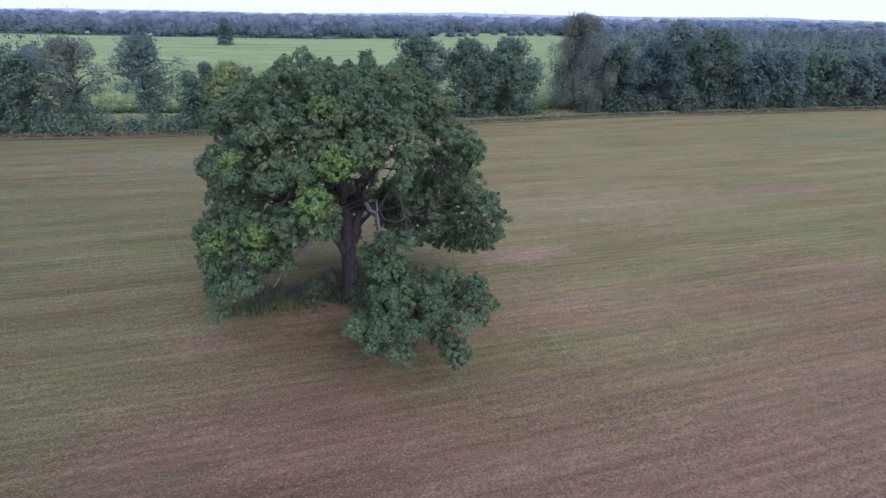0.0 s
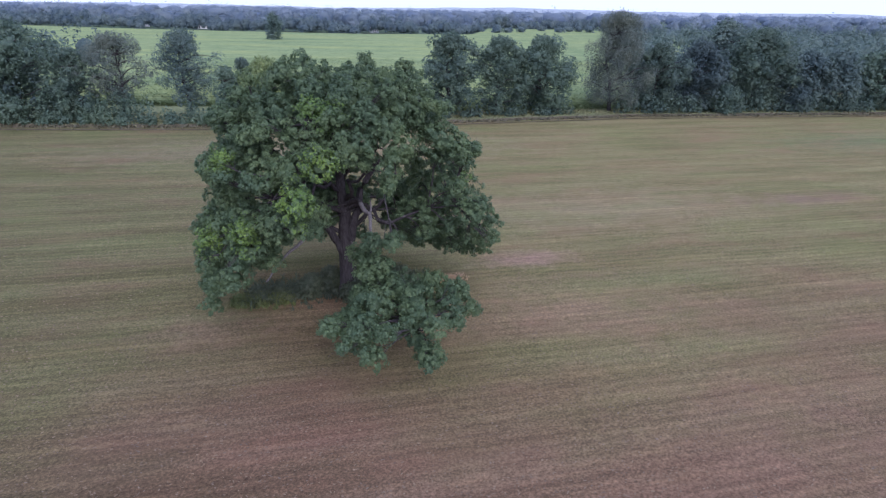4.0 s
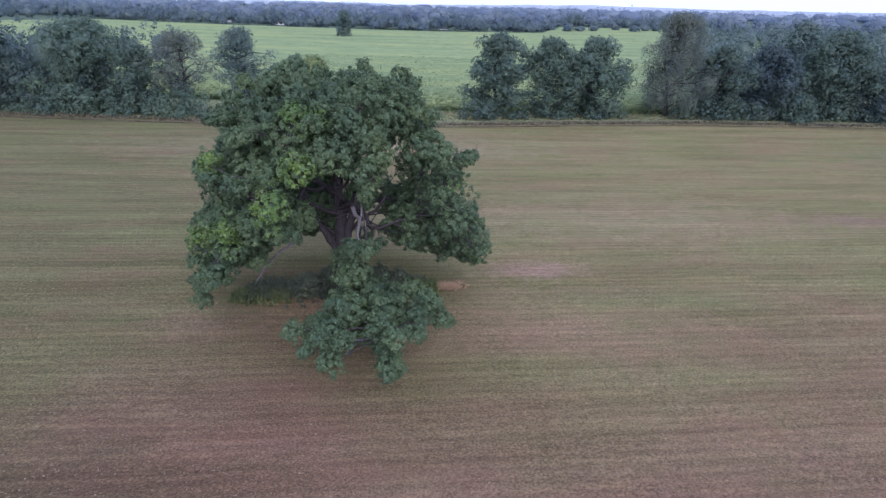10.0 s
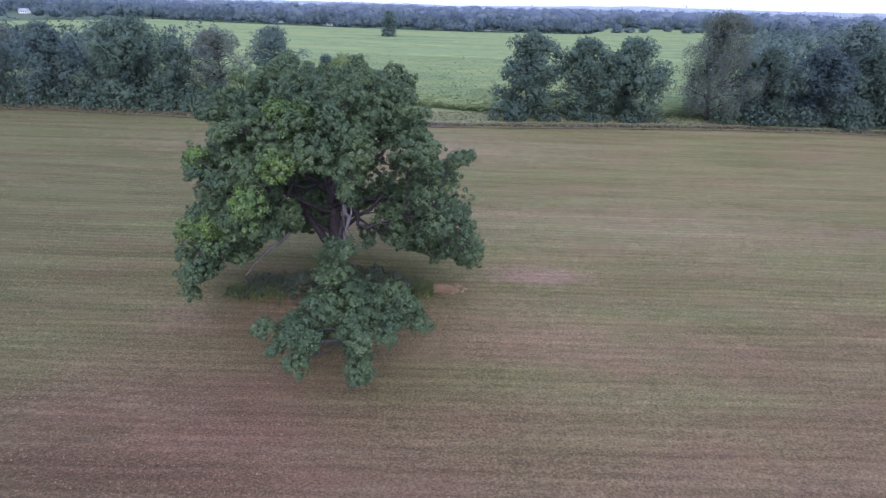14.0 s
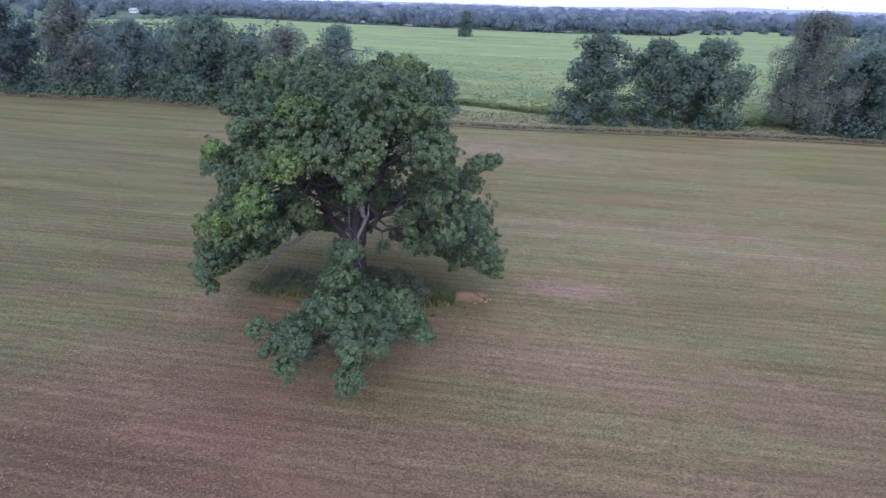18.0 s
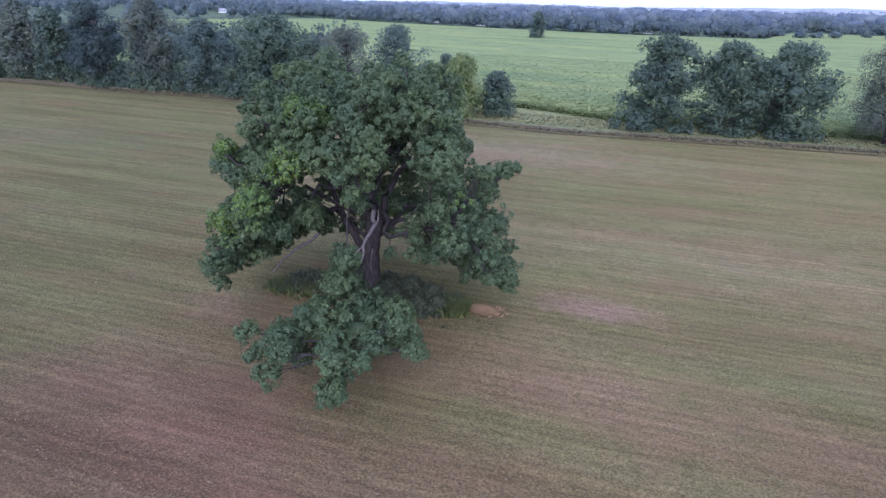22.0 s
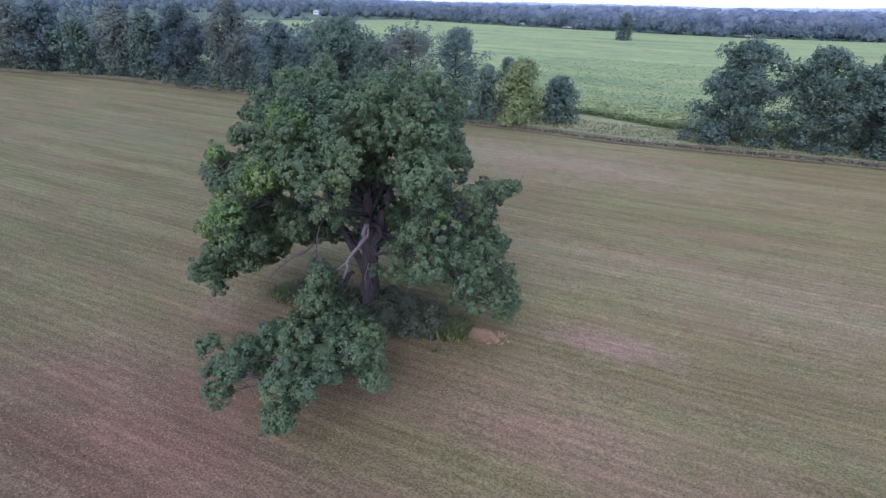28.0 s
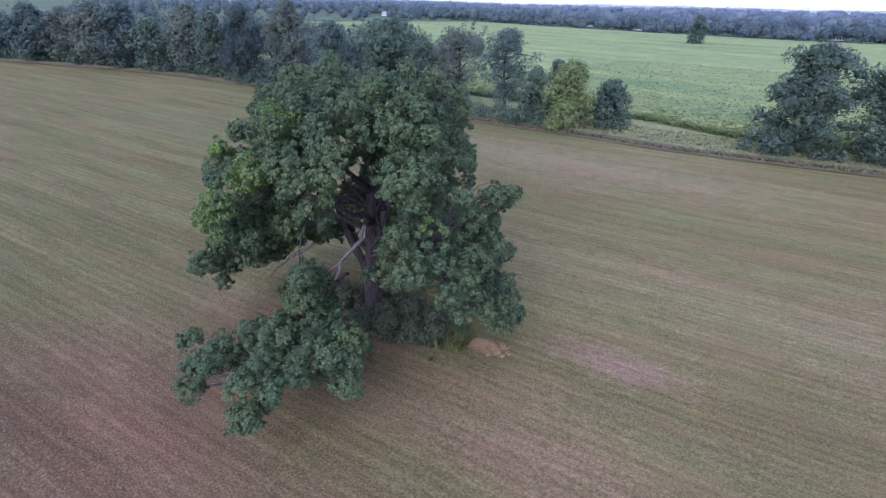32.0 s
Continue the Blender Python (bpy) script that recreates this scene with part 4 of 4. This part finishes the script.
undergrowth("hedge_undergrowth", (-330, -70), (2.4, 6.5), 6.0, dark_leaf, "dark undergrowth filling the foot of the wood", 31, 0.32, 480, 2.4)
undergrowth("hedge_undergrowth", (-330, -78), (6, 12), 11.0, wood_leaf, "saplings and brambles between the trunks", 32, 0.36, 460, 4.4)
undergrowth("hedge_undergrowth", (-76, -43), (2.4, 6.0), 5.2, dark_leaf, "dark undergrowth filling the foot of the hedge", 33, 0.28, 400, 1.6)
undergrowth("hedge_undergrowth", (-125, -43), (1.4, 3.6), 2.6, dark_leaf, "low dark brambles at the foot of the hedge", 38, 0.22, 380, 1.3)
undergrowth("hedge_undergrowth", (-108, -60), (5, 10), 7.5, dark_leaf, "saplings and brambles between the trunks", 37, 0.26, 460, 2.0)
undergrowth("hedge_undergrowth", (34, 330), (2.4, 6.5), 5.0, dark_leaf, "dark undergrowth filling the foot of the wood", 34, 0.32, 480, 2.6)
undergrowth("hedge_undergrowth", (37, 330), (8, 14), 10.0, wood_leaf, "saplings and brambles between the trunks", 35, 0.36, 460, 3.6)
undergrowth("hedge_undergrowth", (-10, 22), (5, 9), 2.2, dark_leaf, "low brambles under the hedgerow trees", 36, 0.32, 240, 1.8)


# ---- unmown bed round the trunk ----
def tufts(spots, mat, name, label, category, r, height, blades, lean=0.5, width=0.05):
    """Clumps of upright blades, each a bent pointed strip, as one mass."""
    spots = np.asarray(spots)
    n = len(spots) * blades
    base = np.repeat(spots, blades, 0) + np.concatenate([r.normal(0, 0.10, (n, 2)), np.zeros((n, 1))], 1)
    a = r.uniform(0, 2 * np.pi, n)
    h = height * r.uniform(0.5, 1.3, n)
    out = np.stack([np.cos(a), np.sin(a), np.zeros(n)], 1)
    side_ = np.stack([-np.sin(a), np.cos(a), np.zeros(n)], 1) * (width * r.uniform(0.6, 1.4, n))[:, None]
    mid = base + out * (h * lean * 0.35)[:, None] + [0, 0, 1] * (h * 0.62)[:, None]
    tip = base + out * (h * lean)[:, None] + [0, 0, 1] * h[:, None]
    v = np.stack([base - side_, base + side_, mid + side_ * 0.8, tip, mid - side_ * 0.8], 1).reshape(-1, 3)
    k = np.arange(n)[:, None] * 5
    f = np.concatenate([k + [[0, 1, 2]], k + [[0, 2, 4]], k + [[4, 2, 3]]], 0)
    return tagged(new(name, mesh_of(name, v, f, mat)), label, category, kind="stuff")


br = np.random.default_rng(41)
U = np.array([math.cos(ROWS_DIR), math.sin(ROWS_DIR)])
W = np.array([-U[1], U[0]])


def bed_spots(n, s_range, w_range):
    s, w = br.uniform(*s_range, n), br.normal(0, 0.45, n) * (w_range[1] - w_range[0]) / 2 + sum(w_range) / 2
    p = np.array([-7.0, 37.3])[None] + s[:, None] * U + w[:, None] * W
    return np.column_stack([p, ground(p[:, 0], p[:, 1])])


tufts(bed_spots(900, (-7.5, 6.5), (-2.0, 2.2)), weed_leaf, "long_grass", "uncut green grass round the foot of the oak", "grass", br, 0.42, 9, 0.8, 0.035)
tufts(bed_spots(320, (-8.4, -4.0), (-2.2, 0.4)), green_blade, "long_grass", "soft green grass at the end of the uncut strip", "grass", br, 0.3, 9, 0.8, 0.04)
tufts(bed_spots(240, (4.8, 7.2), (-1.2, 1.0)), green_blade, "long_grass", "soft green grass at the end of the uncut strip", "grass", br, 0.6, 9, 0.8, 0.04)
heap = np.array([-7.0, 37.3]) + br.normal(7.9, 0.75, (260, 1)) * U + br.normal(0.45, 0.26, (260, 1)) * W
tufts(np.column_stack([heap, ground(heap[:, 0], heap[:, 1])]), rust_leaf, "dry_grass", "flattened rust-coloured hay at the end of the uncut strip", "grass", br, 0.14, 8, 2.2, 0.035)
for s, w, h, wd, mat in ((-2.6, -0.6, 1.7, 2.6, weed_leaf), (-1.2, 0.9, 1.6, 2.4, weed_leaf), (1.2, -0.9, 1.8, 2.8, weed_leaf), (2.8, 0.0, 2.0, 2.8, weed_leaf),
                         (4.3, 0.3, 1.5, 2.3, weed_leaf), (0.6, 1.4, 1.4, 2.2, weed_leaf), (3.5, -1.2, 1.3, 2.0, weed_leaf),
                         (2.0, -1.8, 1.7, 2.4, weed_leaf), (3.9, -1.6, 1.5, 2.2, weed_leaf), (0.3, -1.9, 1.4, 2.2, weed_leaf), (5.0, -0.6, 1.2, 1.8, weed_leaf)):
    shrub = broadleaf("shrub", h, wd, mat, int(s * 100 + w * 10 + 900), "bush", "low leafy shrub growing under the oak", 0.13, 1.4, "shrubs under the oak")
    shrub["category"] = "bush"
    stand(shrub, -7.0 + s * U[0] + w * W[0], 37.3 + s * U[1] + w * W[1])

# ---- stubble on the field ----
sr = np.random.default_rng(51)
n = 55000
sx = sr.uniform(-52, 66, n)
sy = 5 + 70 * sr.random(n) ** 1.5
lane = np.round((-sx * U[1] + sy * U[0]) / 0.38) * 0.38 + sr.normal(0, 0.09, n)
along_ = sx * U[0] + sy * U[1]
sx, sy = along_ * U[0] - lane * U[1], along_ * U[1] + lane * U[0]
sp = np.column_stack([sx, sy, ground(sx, sy) + sr.uniform(0.03, 0.09, n)])
sa = ROWS_DIR + sr.normal(0, 0.5, n)
sd_ = np.stack([np.cos(sa), np.sin(sa), sr.normal(0, 0.12, n)], 1) * sr.uniform(0.03, 0.07, n)[:, None]
sw_ = np.stack([-np.sin(sa), np.cos(sa), sr.normal(0, 0.3, n)], 1) * sr.uniform(0.014, 0.030, n)[:, None]
sv_ = np.stack([sp - sd_ - sw_, sp - sd_ + sw_, sp + sd_ + sw_, sp + sd_ - sw_], 1).reshape(-1, 3)
sf_ = np.arange(4 * n).reshape(-1, 4)
tagged(new("stubble", mesh_of("stubble", sv_, sf_, straw_leaf)), "short pale straw and stubble left by the mower", "stubble", kind="stuff")

# ---- rough grass on the verge and corn plants ----
n = 5000
vx = sr.uniform(-75, 60, n)
vy = edge(vx) + sr.uniform(1.0, 16.0, n)
tufts(np.column_stack([vx, vy, ground(vx, vy)]), verge_leaf, "long_grass", "rank green grass on the verge before the corn", "grass", sr, 0.36, 5, 1.0, 0.07)
n = 5500
vx = sr.uniform(-120, 130, n)
vy = edge(vx) + sr.normal(1.6, 1.0, n)
tufts(np.column_stack([vx, vy, ground(vx, vy) + 0.1]), hay_leaf, "dry_grass", "dry fawn grass along the field's edge", "grass", sr, 0.34, 3, 0.9, 0.08)


def corn_plants(n, xr, depth, seed):
    r = np.random.default_rng(seed)
    x = r.uniform(*xr, n)
    y = corn_front(x) + depth * r.random(n) ** 3.0
    cd, sd = math.cos(CORN_DIR), math.sin(CORN_DIR)
    across = np.round((-x * sd + y * cd) / 0.76) * 0.76
    al = x * cd + y * sd
    x, y = al * cd - across * sd, al * sd + across * cd
    return np.column_stack([x, y, ground(x, y) + np.where(y - corn_front(x) < 3.0, 0.6 + 0.3 * (y - corn_front(x)), 1.5)])


cp = corn_plants(46000, (-95, 62), 120, 61)
cp[:, 2] = ground(cp[:, 0], cp[:, 1]) + 0.2 + 1.70 * np.clip((cp[:, 1] - corn_front(cp[:, 0])) / 4.5, 0, 1) + sr.normal(0, 0.05, len(cp))
cv_, cf_ = small_leaves(cp, np.tile([0.0, 0.0, 1.0], (len(cp), 1)), 0.42, sr, 0.25)
tagged(new("corn_tops", mesh_of("corn_tops", cv_, cf_, corn_leaf)), "arching corn leaves and tassels above the rows", "corn", kind="stuff")
fx = sr.uniform(-90, 62, 3800)
fy = corn_front(fx) + sr.uniform(0.2, 5.5, 3800)
tufts(np.column_stack([fx, fy, ground(fx, fy)]), corn_leaf, "corn_plants", "outer row of tall green corn plants", "corn", sr, 1.05, 4, 1.4, 0.13)


# ---- far houses ----
def house(x, y, length, depth, wall_h, turn, wall_mat, roof_mat, label):
    h = tagged(new("house"), label, "house", "far houses")
    z0 = float(ground(np.array(x), np.array(y)))
    L, D, H, R = length / 2, depth / 2, wall_h, wall_h + depth * 0.38
    v = [(-L, -D, 0), (L, -D, 0), (L, D, 0), (-L, D, 0), (-L, -D, H), (L, -D, H), (L, D, H), (-L, D, H), (-L, 0, R), (L, 0, R)]
    bm = bmesh.new()
    vs = [bm.verts.new(q) for q in v]
    for q in ((0, 1, 5, 4), (2, 3, 7, 6), (1, 2, 6, 9, 5), (3, 0, 4, 8, 7)):
        bm.faces.new([vs[k] for k in q])
    me = bpy.data.meshes.new("wall")
    bm.to_mesh(me)
    bm.free()
    me.materials.append(wall_mat)
    child("wall", me, h)
    o, th = 0.5, 0.25
    for sgn in (-1, 1):
        e0, top = (D + o) * sgn, R + 0.1
        ez = H - o * 0.76 + 0.1
        rv = [(-L - o, e0, ez), (L + o, e0, ez), (L + o, 0, top), (-L - o, 0, top)]
        rv += [(a, q, c + th) for a, q, c in rv]
        child("roof_slope", mesh_of("roof_slope", rv, [(0, 1, 2, 3), (4, 7, 6, 5), (0, 4, 5, 1), (1, 5, 6, 2), (2, 6, 7, 3), (3, 7, 4, 0)], roof_mat), h)
    for k in range(4):
        wx = -L + length * (k + 0.5) / 4
        w_, b_, t_ = 0.6, 0.9, 2.3
        wv = [(wx - w_, -D - 0.06, b_), (wx + w_, -D - 0.06, b_), (wx + w_, -D - 0.06, t_), (wx - w_, -D - 0.06, t_)]
        wv += [(a, q + 0.1, c) for a, q, c in wv]
        child("window", mesh_of("window", wv, [(0, 1, 2, 3), (4, 7, 6, 5), (0, 4, 5, 1), (1, 5, 6, 2), (2, 6, 7, 3), (3, 7, 4, 0)], pane_mat), h)
    h.matrix_basis = pose(x, y, z0, 0, 0, turn)
    return h


white_wall = material("white_siding", (0.75, 0.75, 0.74), 0.6)
wire(white_wall, ramp(white_wall, noise_at(white_wall, mapped(white_wall, 0, (1, 1, 6)), 2.0), [(0.3, (0.66, 0.66, 0.65)), (0.7, (0.8, 0.8, 0.79))]), white_wall.node_tree.nodes["Principled BSDF"].inputs["Base Color"])
grey_roof = material("grey_shingle", (0.32, 0.32, 0.34), 0.85)
wire(grey_roof, ramp(grey_roof, noise_at(grey_roof, mapped(grey_roof), 3.0), [(0.3, (0.26, 0.26, 0.28)), (0.7, (0.42, 0.42, 0.44))]), grey_roof.node_tree.nodes["Principled BSDF"].inputs["Base Color"])
pane_mat = material("dark_glass", (0.05, 0.06, 0.07), 0.1, 0.5)
house(-267, 537, 17, 8, 2.9, 20, white_wall, grey_roof, 'small white house with grey roof among far trees')
house(-280, 542, 9, 6, 2.9, 100, white_wall, grey_roof, 'small white house with grey roof among far trees')
house(-478, 760, 16, 9, 2.9, 40, white_wall, grey_roof, 'small white house with grey roof among far trees')
house(-738, 589, 18, 9, 2.9, 60, white_wall, grey_roof, 'small white house with grey roof among far trees')
house(-337, 548, 10, 8, 2.9, -40, white_wall, grey_roof, 'small white house with grey roof among far trees')
house(-620, 493, 10, 6, 2.7, 10, white_wall, grey_roof, 'small white house with grey roof among far trees')
house(-109, 549, 8, 5, 2.9, 30, white_wall, grey_roof, 'small white house with grey roof among far trees')

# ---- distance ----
# Backdrop ring: the blue haze is painted into one flat base colour.
distance_mat = material("haze_painted_skyline", (0.33, 0.375, 0.43), 1.0, 0.0)
pa = np.linspace(0, 2 * np.pi, 721)
pr_ = np.random.default_rng(71)
wave_ = np.convolve(np.concatenate([pr_.normal(0, 1, 740)]), np.ones(5) / 5, "same")[:721] * 3.0
hz = 20 + wave_ + 5 * np.sin(pa * 5 + 1) + 4 * np.sin(pa * 13)
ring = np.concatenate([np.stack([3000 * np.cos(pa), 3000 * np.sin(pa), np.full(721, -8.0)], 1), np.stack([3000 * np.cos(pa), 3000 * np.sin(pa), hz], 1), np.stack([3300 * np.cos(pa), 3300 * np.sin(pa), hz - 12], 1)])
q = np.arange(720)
tagged(new("backdrop", mesh_of("backdrop", ring, np.concatenate([np.stack([q, q + 1, q + 722, q + 721], 1), np.stack([q + 721, q + 722, q + 1443, q + 1442], 1)]), distance_mat, True)), "low wooded skyline far away, haze painted into its colour", "skyline", kind="structure")
